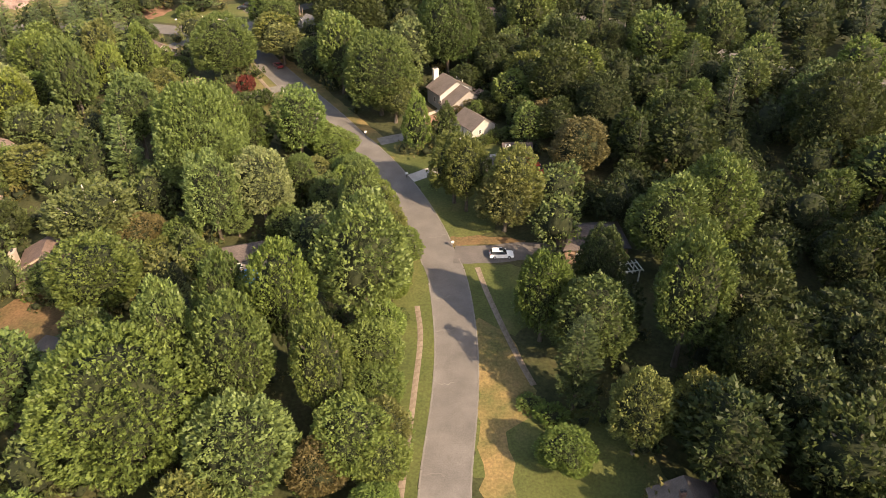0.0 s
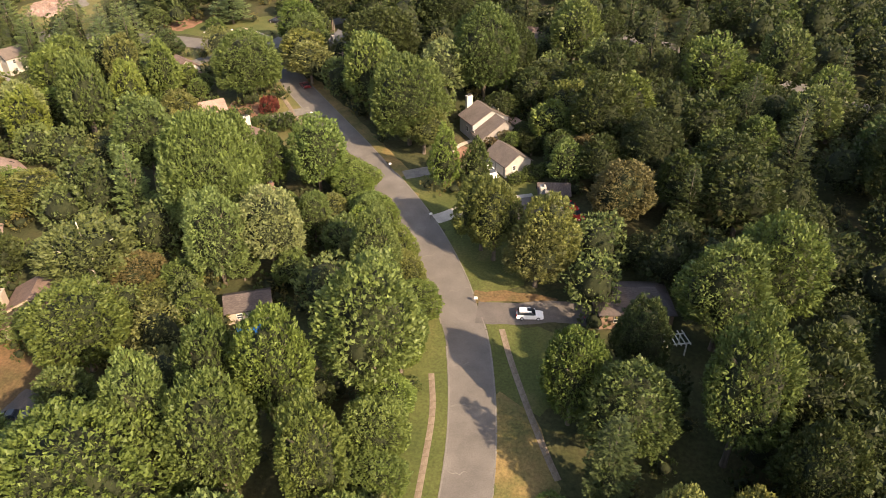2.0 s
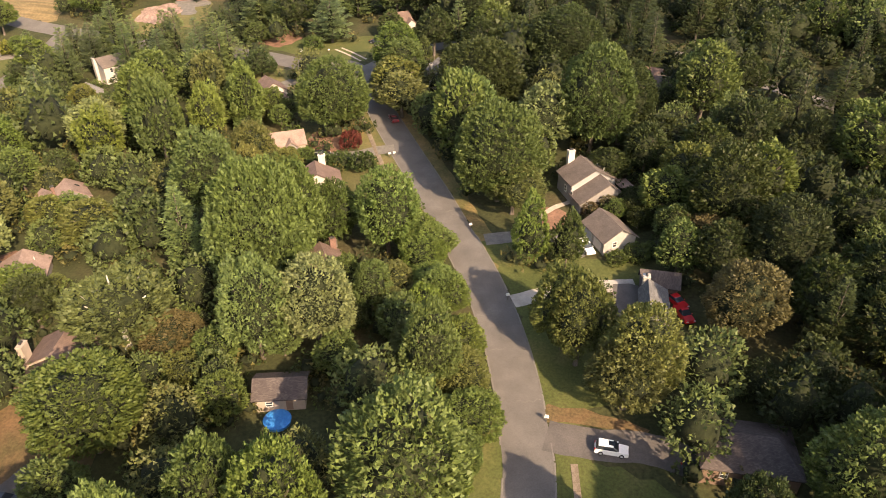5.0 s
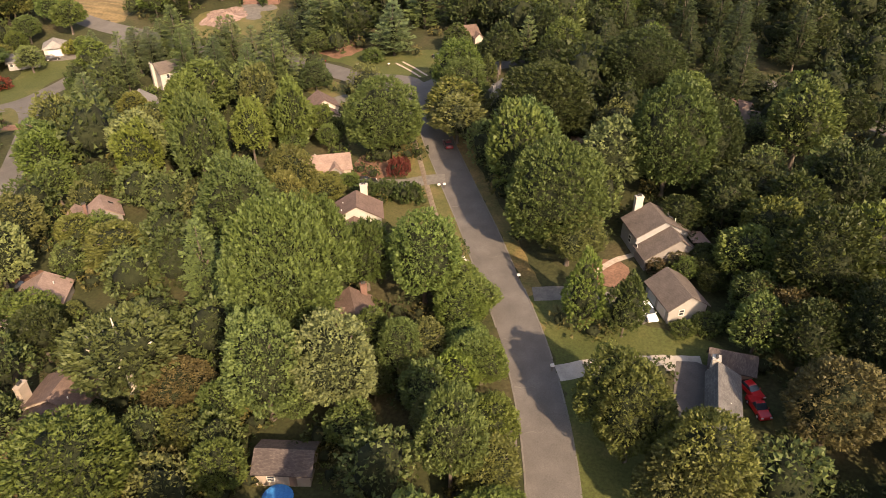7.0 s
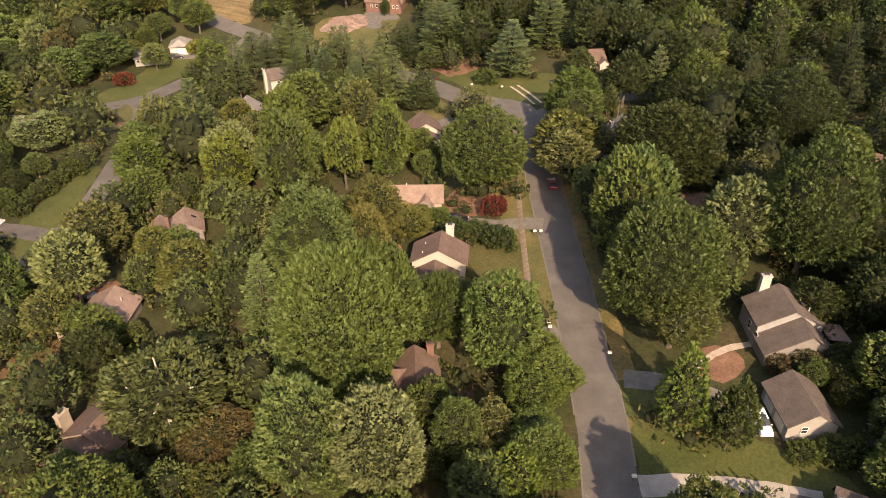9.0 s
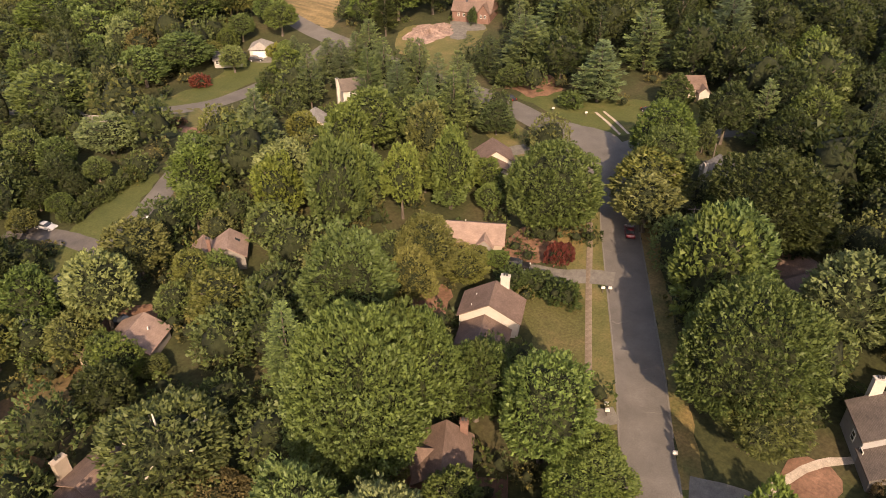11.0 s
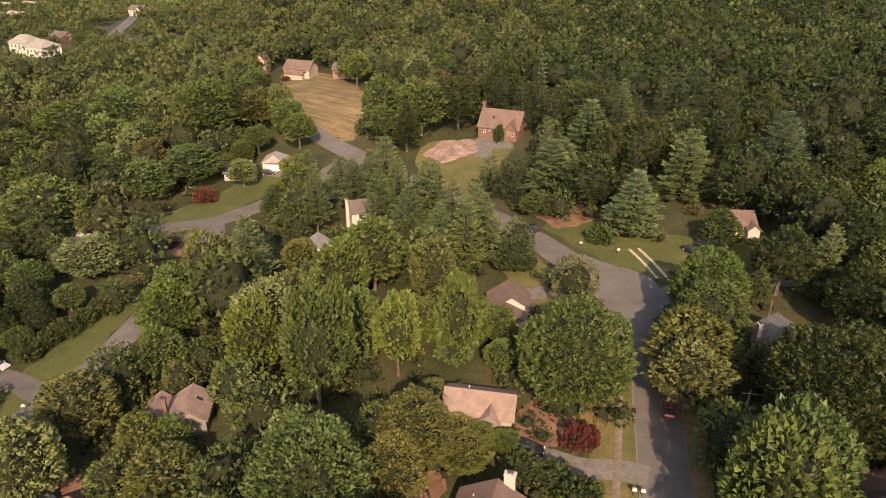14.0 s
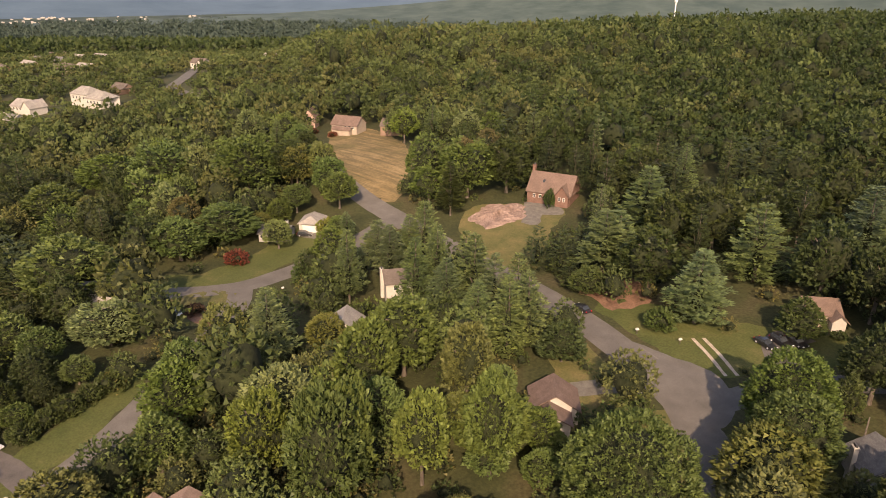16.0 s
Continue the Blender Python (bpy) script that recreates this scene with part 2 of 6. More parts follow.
MAIN_ROAD = curve_points([(1.5, 20), (0.4, 50), (0.3, 63), (1.9, 79.5), (2.2, 92), (1.0, 106), (-1.2, 115), (-4.0, 124), (-8.0, 134), (-13.4, 145), (-19.0, 154.6), (-24.2, 163), (-30.6, 173.5), (-40.2, 188.2), (-51.6, 205.6),
                          (-58.5, 216.5), (-67, 223.5), (-76, 230), (-90, 234.5), (-103, 238.8), (-125, 245), (-150, 250), (-180, 254), (-205, 256.5), (-231, 262.5), (-252, 270), (-268, 278)], 2.0)
SIDE_ROAD = curve_points([(-230, 160), (-205, 174), (-190, 182), (-180, 197), (-180, 212), (-182, 228), (-184, 240), (-186, 252)], 2.0)
LOOP_ROAD = curve_points([(-120, 92), (-122, 106), (-124, 120), (-129, 135), (-134, 149), (-146, 166), (-159, 182), (-170, 193), (-180, 199)], 2.0)
CROSS_ROAD = curve_points([(-67, 232), (-62, 243), (-55, 252), (-44, 262)], 2.0)
EAST_ROAD = curve_points([(20, 262), (45, 243), (72, 222), (96, 196), (130, 180)], 3.0)
for line, half, name, label in ((MAIN_ROAD, 3.6, "road", "worn grey asphalt residential road curving between trees"), (SIDE_ROAD, 3.4, "road_2", "grey asphalt side road past lawns"),
                                (LOOP_ROAD, 3.0, "road_3", "grey asphalt lane under trees"), (CROSS_ROAD, 2.8, "road_4", "shaded asphalt lane stub off the junction"), (EAST_ROAD, 3.0, "road_5", "pale road glimpsed in the woods")):
    ribbon(name, line, half, -half, ASPHALT, 0.06 if name == "road" else 0.05, label, "road", 6, 0.06, 3)

# pale sealed cracks across the asphalt
crack = random.Random(4)
for k in range(14):
    at = 10 + k * 6 + crack.randint(-2, 2)
    here, across = MAIN_ROAD[at], sides(MAIN_ROAD)[at]
    from_, to_ = crack.choice(((3.3, -3.3), (3.3, 0.2), (0.4, -3.3)))
    steps = np.linspace(from_, to_, 7)
    way_on = np.array([across[1], -across[0]])
    ribbon("road_seam", np.array([here + across * v + way_on * crack.uniform(-0.35, 0.35) for v in steps]), 0.07, -0.07, KERB, 0.085, "pale sealed crack across worn asphalt", "road", 1, 0.03, k)

# verges and lawns
ribbon("road_8", curve_points([(1.5, 20.2), (2.6, 0), (3.0, -30), (2.0, -70)], 2.0), 3.6, -3.6, ASPHALT, 0.058, "worn grey asphalt road running on south between trees", "road", 6, 0.06, 3)
patch("road_7", [(-91, 237.6), (-80, 238.6), (-72.6, 239), (-66, 234.8), (-63, 226.5), (-66.5, 221), (-74, 224.2), (-83, 229.4)], ASPHALT, 0.068, "broad worn asphalt junction of two roads", "road", 0.3, 41)
ribbon("verge", MAIN_ROAD[:48], 3.5, 10.5, LAWN, 0.035, "mown grass verge beside the road and footpath", "grass", 3, 0.5, 4)
ribbon("verge_2", MAIN_ROAD[22:60], -3.5, -9.0, LAWN, 0.03, "green grass verge shaded by trees beside the road", "grass", 3, 0.9, 5)
patch("verge_3", [(5.6, 40), (5.6, 60), (5.4, 80), (5.8, 97), (9.5, 96), (13.5, 84), (15.5, 70), (14.5, 40)], DRY, 0.04, "dry straw-coloured grass bank by the road", "grass", 0.7, 1)
patch("lawn", [(10, 72), (17, 77), (27, 73), (32, 62), (34, 48), (12, 46)], LAWN, 0.05, "green lawn at the edge of the woods", "lawn", 0.7, 2)
patch("lawn_2", [(5, 97), (6, 107), (9, 111), (20, 109), (25, 104), (18, 97), (12, 93)], LAWN, 0.045, "shaded lawn below the driveway", "lawn", 0.7, 3)
patch("lawn_3", [(2, 119), (-2, 128), (-5, 137), (6, 141), (12, 134), (10, 122)], LAWN, 0.045, "shaded lawn under roadside trees", "lawn", 0.7, 4)
patch("verge_4", [(1.6, 117), (1.0, 119.2), (4, 120), (10, 119.6), (15, 119), (16, 117.5), (10, 117.4)], BROWN_LAWN, 0.055, "bare reddish mulch under trees by the driveway", "earth", 0.5, 5)
patch("lawn_4", [(-7, 142), (-12, 150), (-16, 157), (-9, 160), (4, 156), (16, 156), (17, 152), (4, 147)], LAWN, 0.045, "patchy lawn between driveways", "lawn", 0.7, 6)
ribbon("verge_5", MAIN_ROAD[62:96], -3.5, -6.6, DRY, 0.035, "dry grass verge in tree shade", "grass", 3, 0.6, 7)
ribbon("verge_6", MAIN_ROAD[70:108], 3.5, 10.5, VERGE, 0.035, "mown verge with a footpath beside the road", "grass", 4, 0.3, 8)
patch("lawn_5", [(-33, 163), (-43, 180), (-49, 183), (-54, 176), (-48, 170), (-43, 161), (-38, 157)], PATCHY, 0.05, "sunlit dry front lawn beside a house", "lawn", 0.5, 9)
patch("verge_7", [(-52, 193), (-60, 208), (-64, 206), (-58, 194)], DRY, 0.05, "dry orange grass strip by the road", "grass", 0.5, 10)
patch("lawn_6", [(-74, 218), (-80, 224), (-90, 229), (-99, 232), (-101, 226), (-94, 220), (-84, 214)], VERGE, 0.05, "dry front lawn at a road junction", "lawn", 0.5, 11)
patch("lawn_7", [(-71, 238), (-78, 237), (-92, 241), (-104, 246), (-100, 254), (-86, 256), (-72, 262), (-60, 268), (-55, 262), (-63, 250)], LAWN, 0.045, "grassy front lawn below tall pines", "lawn", 0.8, 12)
patch("verge_8", [(-100, 246), (-112, 250), (-116, 260), (-104, 262), (-96, 254)], CLAY, 0.05, "bare reddish soil under pines", "earth", 0.8, 13)
patch("field", [(-195, 260), (-213, 260), (-232, 267), (-262, 280), (-300, 306), (-285, 316), (-262, 312), (-238, 302), (-214, 283), (-200, 270)], STRAW_FIELD, 0.05, "open mown straw-coloured field by a road", "field", 1.0, 14)
patch("lawn_8", [(-136, 248), (-128, 256), (-140, 272), (-150, 290), (-172, 276), (-165, 262), (-150, 254)], VERGE, 0.05, "dry lawn before a large brick-red house", "lawn", 0.8, 15)
patch("lawn_9", [(-186, 184), (-178, 200), (-184, 212), (-188, 229), (-196, 240), (-204, 230), (-198, 212), (-195, 196), (-200, 186)], LAWN, 0.045, "curved green lawn along the side road", "lawn", 0.8, 16)
patch("lawn_10", [(-161, 186), (-176, 196), (-184, 188), (-182, 178), (-170, 176)], VERGE, 0.05, "island of dry grass between two roads", "grass", 0.6, 17)
patch("lawn_11", [(-127, 118), (-132, 136), (-138, 150), (-150, 164), (-156, 158), (-147, 146), (-142, 130), (-140, 112)], LAWN, 0.045, "green lawn along the lane", "lawn", 0.8, 18)
patch("lawn_12", [(-85, 104), (-90, 118), (-98, 126), (-106, 120), (-104, 104), (-94, 98)], BROWN_LAWN, 0.045, "brownish back lawn behind a house", "lawn", 0.8, 19)
patch("lawn_13", [(-62, 84), (-58, 92), (-66, 104), (-80, 100), (-84, 84), (-72, 76)], BROWN_LAWN, 0.045, "bare brown yard with patchy soil", "earth", 0.8, 20)


# ---- trees: a tapered trunk with limbs and a crown of many leaf sprays ----
def cards(base, way, facing, size, rng, long=1.8):
    """One pointed leaf spray from each base point along its way, facing roughly along the other vector."""
    n = len(base)
    u = way / (np.linalg.norm(way, axis=1)[:, None] + 1e-9)
    f = facing - u * (facing * u).sum(1)[:, None]
    f /= np.linalg.norm(f, axis=1)[:, None] + 1e-9
    v = np.cross(f, u)
    s = (size * rng.uniform(0.65, 1.35, n))[:, None]
    at = rng.uniform(0.15, 0.75, (n, 2))
    l = base + u * s * long * at[:, :1] + v * s * 0.55
    r = base + u * s * long * at[:, 1:] * 0.6 - v * s * 0.5
    return np.stack([r, base + u * s * long, l], 1).reshape(-1, 3)


def core(level):
    """A rough ball for the dense inside of a crown: places and triangles."""
    bm = bmesh.new()
    bmesh.ops.create_icosphere(bm, subdivisions=level, radius=1.0)
    v = np.array([q.co[:] for q in bm.verts])
    f = np.array([[q.index for q in t.verts] for t in bm.faces])
    bm.free()
    return v * np.random.RandomState(3).uniform(0.85, 1.1, len(v))[:, None], f


CORE_FINE, CORE_MID, CORE_ROUGH = core(3), core(2), core(1)


def leaf_mesh(name, verts, mat, inner, tris, shade_core=True):
    """Loose triangles, three corners each, and the dense inside in one mesh, optionally coloured dark for its shade."""
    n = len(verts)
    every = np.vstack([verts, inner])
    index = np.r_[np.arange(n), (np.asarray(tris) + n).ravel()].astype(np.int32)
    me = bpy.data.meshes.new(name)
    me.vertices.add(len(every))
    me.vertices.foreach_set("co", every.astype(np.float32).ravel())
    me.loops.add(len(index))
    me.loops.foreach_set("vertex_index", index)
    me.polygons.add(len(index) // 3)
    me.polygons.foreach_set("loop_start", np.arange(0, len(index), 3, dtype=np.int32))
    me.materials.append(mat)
    if shade_core:
        me.materials.append(CORE_SHADE)
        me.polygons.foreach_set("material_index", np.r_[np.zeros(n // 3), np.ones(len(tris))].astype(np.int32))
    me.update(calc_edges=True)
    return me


def ball_ways(n, rng):
    d = rng.normal(size=(n, 3))
    return d / np.linalg.norm(d, axis=1)[:, None]


def broad_points(rng, tufts, each, lobes=16, low=0.2, loose=0.0, inner=CORE_MID, pointed=0.0, tuft=(1.2, 0.45), full=(6.0, 20.0), calm=0.0, body=(0.68, 0.8)):
    """A broad crown of radius 1 and height 1 above the ground: overlapping lobes, their skin set with upturned tufts of
    sprays, whose length and width are in metres on a tree of the full radius and height.
    Returns foot, way and facing of each spray, and the dense inside."""
    k = np.arange(lobes) + 0.5
    zl = np.clip(1 - 1.6 * k / lobes + rng.uniform(-0.12, 0.12, lobes), -0.8, 0.98)
    turn = k * 2.39996 + rng.uniform(-0.9, 0.9, lobes)
    flat = np.sqrt(1 - zl ** 2)
    rl = rng.uniform(0.24, 0.48, lobes)
    out = (1.0 - rl) * rng.uniform(0.76, 1.16, lobes)
    cl = np.c_[flat * np.cos(turn), flat * np.sin(turn), zl] * out[:, None]

    def skin(d):
        along = d @ cl.T
        under = rl ** 2 - (cl ** 2).sum(1) + along ** 2
        reach = np.where(under > 0, along + np.sqrt(np.maximum(under, 0)), 0.5)
        return np.maximum(reach.max(1), 0.6)

    def place(d, r):
        p = d * r[:, None]
        p[:, :2] *= (1 - pointed * np.clip(p[:, 2], 0, 1))[:, None]
        mid = low + (1 - low) * 0.42
        return p * np.where(p[:, 2:] > 0, np.array([[1, 1, 1 - mid]]), np.array([[1, 1, mid - low]])) + np.array([0, 0, mid])

    # tufts at random, kept apart: many are tried and the crowded ones left out
    zz = rng.uniform(-0.62, 1.0, tufts * 3)
    tt = rng.uniform(0, 2 * math.pi, tufts * 3)
    d = np.c_[np.sqrt(1 - zz ** 2) * np.cos(tt), np.sqrt(1 - zz ** 2) * np.sin(tt), zz]
    near = np.sort(1 - d @ d.T + 2 * np.tri(len(d)).T, axis=1)[:, 0]
    d = d[np.sort(np.argsort(-near)[:tufts])]
    seat = place(d, skin(d) * (rng.uniform(0.86, 0.97, tufts) - loose * rng.uniform(0, 1, tufts)))
    axis = d * np.array([1, 1, 0.8]) + np.array([0, 0, 0.5]) + rng.normal(size=(tufts, 3)) * 0.22
    axis /= np.linalg.norm(axis, axis=1)[:, None]
    grow = rng.uniform(0.65, 1.3, tufts)
    seat, a, grow = np.repeat(seat, each, 0), np.repeat(axis, each, 0), np.repeat(grow, each)[:, None]
    count = tufts * each
    side = ball_ways(count, rng)
    side -= a * (side * a).sum(1)[:, None]
    side /= np.linalg.norm(side, axis=1)[:, None]
    # each tuft is a small dome: sprays lie on it like scales, tips towards its top and a little out
    lean = np.arccos(1 - 1.15 * rng.uniform(0, 1, (count, 1)))
    out_way = a * np.cos(lean) + side * np.sin(lean)
    rise = a * np.sin(lean) - side * np.cos(lean)
    true = np.array([full[0], full[0], full[1]])
    foot = seat + (a * np.cos(lean) * tuft[0] + side * np.sin(lean) * tuft[1]) * grow * rng.uniform(0.8, 1.08, (count, 1)) / true
    way = rise + out_way * rng.uniform(0.15, 0.7, (count, 1)) * (1 - 0.6 * calm) + side * rng.normal(size=(count, 1)) * 0.15
    n = out_way + np.repeat(d, each, 0) * 0.25
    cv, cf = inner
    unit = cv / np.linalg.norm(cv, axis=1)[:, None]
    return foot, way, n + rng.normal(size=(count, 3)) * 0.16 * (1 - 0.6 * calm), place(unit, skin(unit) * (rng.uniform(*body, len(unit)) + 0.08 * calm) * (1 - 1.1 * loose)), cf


def pine_points(rng, count, low=0.18, whorls=13, boughs=6):
    """Fans of needles on tiers of boughs that rise a little at their ends, narrowing to a tip."""
    foot, way, face = [], [], []
    per = count / (whorls * boughs)
    for w in range(whorls):
        f = w / (whorls - 1)
        z = low + (0.96 - low) * f ** 0.92
        reach = (1 - f) ** 0.8 * (0.6 + 0.4 * min(1, (f + 0.05) * 5)) + 0.06
        for b in range(boughs):
            turn = w * 1.13 + b * 2 * math.pi / boughs + rng.uniform(-0.3, 0.3)
            span = reach * rng.uniform(0.65, 1.12)
            k = max(4, int(per * (0.3 + 1.3 * (1 - f))))
            t = rng.beta(1.9, 1.0, k)
            lean = rng.uniform(-1, 1, k)
            side = lean * 0.16 * span * (0.35 + np.sin(np.pi * np.minimum(t, 0.95)))
            r = span * t
            c, s = math.cos(turn), math.sin(turn)
            zz = z - 0.035 * t * (1 - f) + 0.03 * t ** 2 + 0.006 * rng.normal(size=k)
            foot.append(np.c_[r * c - side * s, r * s + side * c, zz])
            a = turn + lean * 0.9
            way.append(np.c_[np.cos(a), np.sin(a), rng.uniform(-0.1, 0.45, k)])
            face.append(np.c_[0.25 * np.cos(a) + rng.normal(size=k) * 0.3, 0.25 * np.sin(a) + rng.normal(size=k) * 0.3, np.ones(k)])
    # the leader and inner boughs, coloured dark for the shade inside
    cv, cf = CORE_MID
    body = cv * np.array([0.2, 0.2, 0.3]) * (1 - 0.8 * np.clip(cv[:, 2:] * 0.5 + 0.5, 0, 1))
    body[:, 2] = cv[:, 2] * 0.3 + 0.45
    return np.vstack(foot), np.vstack(way), np.vstack(face), body, cf


def tube(path, radii, sides_n=6):
    """Rings round a path, joined up."""
    path = np.array(path, float)
    verts, faces = [], []
    for i, p in enumerate(path):
        d = path[min(i + 1, len(path) - 1)] - path[max(i - 1, 0)]
        d /= np.linalg.norm(d)
        u = np.cross(d, (0.3, 1, 0.1))
        u /= np.linalg.norm(u)
        v = np.cross(d, u)
        for k in range(sides_n):
            a = 2 * math.pi * k / sides_n
            verts.append(p + radii[i] * (math.cos(a) * u + math.sin(a) * v))
    for i in range(len(path) - 1):
        for k in range(sides_n):
            j = (k + 1) % sides_n
            faces.append((i * sides_n + k, i * sides_n + j, (i + 1) * sides_n + j, (i + 1) * sides_n + k))
    faces.append(tuple(range(len(verts) - sides_n, len(verts))))
    return verts, faces


def trunk_mesh(name, rng, mat, limbs=7, top=0.8, thick=0.028, spread=0.6):
    """A trunk with limbs for a tree of height 1 and crown radius 1 (heights and widths are scaled apart)."""
    verts, faces = [], []

    def add(path, radii, n):
        v, f = tube(path, radii, n)
        o = len(verts)
        verts.extend(v)
        faces.extend([tuple(i + o for i in q) for q in f])
    add([(0, 0, -0.03), (0.0, 0, 0.04), (0.02, 0.01, 0.3), (-0.02, 0.02, 0.55), (0, 0, top)], [thick * 4.2, thick * 3, thick * 2.4, thick * 1.6, thick * 0.5], 8)
    for k in range(limbs):
        z = rng.uniform(0.25, 0.6)
        a = k * 2.4 + rng.uniform(-0.4, 0.4)
        r = spread * rng.uniform(0.7, 1.2)
        add([(0, 0, z), (0.4 * r * math.cos(a), 0.4 * r * math.sin(a), z + 0.1), (r * math.cos(a), r * math.sin(a), z + rng.uniform(0.16, 0.3))], [thick * 1.4, thick * 0.9, thick * 0.3], 5)
    return mesh_from(name, verts, faces, mat, True)


rng = np.random.RandomState(7)
CROWNS, TRUNKS = {}, {}


def make_crown(key, points, size, mat, tall_ref, wide_ref, long=1.8):
    """Sprays are shaped at true size for a tree of these reference measures."""
    foot, way, facing, cv, cf = points
    full = np.array([wide_ref, wide_ref, tall_ref])
    v = cards(foot * full, way, facing, np.full(len(foot), size), rng, long)
    CROWNS.setdefault(key, []).append((leaf_mesh("crown", v, mat, cv * full, cf), tall_ref, wide_ref))


for k in range(5):
    make_crown("broad_near", broad_points(rng, 430, 24, 24 + 3 * k, low=0.12 + 0.02 * k, inner=CORE_FINE, pointed=0.1 * (k % 3), tuft=(0.9, 0.74)), 0.35, LEAF, 20.0, 6.0)
for k in range(6):
    make_crown("broad", broad_points(rng, 260, 14, 20 + 2 * k, low=0.1 + 0.02 * k, inner=CORE_FINE, pointed=0.1 * (k % 4), tuft=(1.05, 0.95)), 0.56, LEAF, 19.0, 6.0)
for k in range(4):
    make_crown("light", broad_points(rng, 170, 10, 18 + 2 * k, low=0.1 + 0.02 * k, inner=CORE_FINE, pointed=0.1 * (k % 4), tuft=(1.2, 1.12)), 0.7, LEAF, 19.0, 6.0)
for k in range(2):
    make_crown("giant", broad_points(rng, 900, 28, 52 + 8 * k, low=0.1, inner=CORE_FINE, tuft=(0.95, 0.76), full=(10.0, 24.0)), 0.37, LEAF, 24.0, 10.0)
for k in range(2):
    make_crown("open", broad_points(rng, 330, 18, 14 + 3 * k, low=0.2, loose=0.14, inner=CORE_FINE, tuft=(0.9, 0.7)), 0.4, LEAF, 16.0, 6.5)
for k in range(4):
    make_crown("pine", pine_points(rng, 3600, 0.12 + 0.04 * k, 11 + k), 0.4, NEEDLE, 19.0, 5.5, 2.4)
for k in range(2):
    make_crown("cone", broad_points(rng, 260, 14, 30, low=0.02, pointed=0.45, tuft=(0.5, 0.34), full=(3.2, 10.0)), 0.3, LEAF, 10.0, 3.2)
for k in range(3):
    make_crown("bush", broad_points(rng, 100, 12, 12, low=0.0, tuft=(0.35, 0.3), full=(2.0, 2.6)), 0.25, LEAF, 2.6, 2.0)
for k in range(3):
    TRUNKS.setdefault("broad", []).append(trunk_mesh("trunk", rng, BARK))
    TRUNKS.setdefault("open", []).append(trunk_mesh("trunk", rng, PALE_BARK, 11, 0.95, 0.03, 0.8))
    TRUNKS.setdefault("pine", []).append(trunk_mesh("trunk", rng, BARK, 4, 0.97, 0.022, 0.3))
for k, v in (("broad_near", "broad"), ("giant", "broad"), ("light", "broad"), ("cone", "pine"), ("bush", "broad")):
    TRUNKS[k] = TRUNKS[v]

# the dark tone carries the eastern side's shade in its leaf colour
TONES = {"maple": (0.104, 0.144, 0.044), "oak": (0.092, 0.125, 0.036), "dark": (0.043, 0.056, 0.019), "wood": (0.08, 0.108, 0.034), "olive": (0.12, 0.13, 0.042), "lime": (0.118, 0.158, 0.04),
         "pale": (0.15, 0.182, 0.07), "syc": (0.108, 0.128, 0.042), "yellow": (0.138, 0.172, 0.04), "straw": (0.168, 0.154, 0.057), "rust": (0.122, 0.102, 0.046), "red": (0.224, 0.039, 0.029),
         "pine": (0.14, 0.18, 0.074), "fir": (0.062, 0.08, 0.03), "cone": (0.074, 0.099, 0.034), "brown": (0.179, 0.132, 0.068)}
WORDS = {"maple": ("maple_tree", "full green maple with a dense rounded leafy crown"), "oak": ("oak_tree", "tall dark green oak with a clumped leafy crown"), "dark": ("oak_tree", "deep green forest oak, its leaf colour darkened for shade"),
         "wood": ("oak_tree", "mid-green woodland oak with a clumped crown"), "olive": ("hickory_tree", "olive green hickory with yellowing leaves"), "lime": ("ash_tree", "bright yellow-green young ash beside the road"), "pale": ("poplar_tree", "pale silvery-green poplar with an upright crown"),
         "syc": ("sycamore_tree", "open-crowned sycamore with pale bare limbs showing"), "yellow": ("locust_tree", "yellow-green locust among darker trees"), "straw": ("birch_tree", "straw-yellow thin birch among green trees"),
         "rust": ("beech_tree", "rust-brown tinged beech in early autumn colour"), "red": ("plum_tree", "small red-leaved plum tree beside a drive"), "pine": ("pine_tree", "tall white pine with tiered feathery boughs"),
         "fir": ("pine_tree", "dark green forest pine with tiered boughs"), "cone": ("cypress_tree", "dense upright dark green evergreen"), "brown": ("dogwood_tree", "bare-topped brownish dogwood losing its leaves")}
PLANTED = []


def tree(kind, x, y, tall, wide, grain="broad", group=""):
    """One tree: an empty at its foot with a trunk and a crown."""
    if kind in ("pine", "fir"):
        grain = "pine"
    elif kind == "cone":
        grain = "cone"
    elif kind in ("syc", "brown"):
        grain = "open"
    elif wide > 8 and (grain == "broad_near" or x > -75):
        grain = "giant"
    i = len(PLANTED)
    spin = (i * 2.399) % 6.283
    mesh, th, wd = CROWNS[grain][i % len(CROWNS[grain])]
    name, label = WORDS[kind]
    foot = new(name)
    foot.matrix_world = pose(x, y, ground_at(x, y), 0, 0, math.degrees(spin))
    foot.empty_display_size = 0.5
    tagged(foot, label, "tree", group or "trees of the wooded suburb")
    t = new("trunk", TRUNKS[grain][i % 3])
    t.parent, t.scale = foot, (min(wide, 7) * 0.9, min(wide, 7) * 0.9, tall)
    c = new("crown", mesh)
    c.parent, c.scale = foot, (wide / wd, wide / wd, tall / th)
    r = random.Random(i * 13 + 5)
    k = r.uniform(0.85, 1.15)
    base = TONES[kind]
    c.color = (base[0] * k * r.uniform(0.93, 1.06), base[1] * k, base[2] * k * r.uniform(0.85, 1.15), 1)
    PLANTED.append((x, y, wide))
    return foot


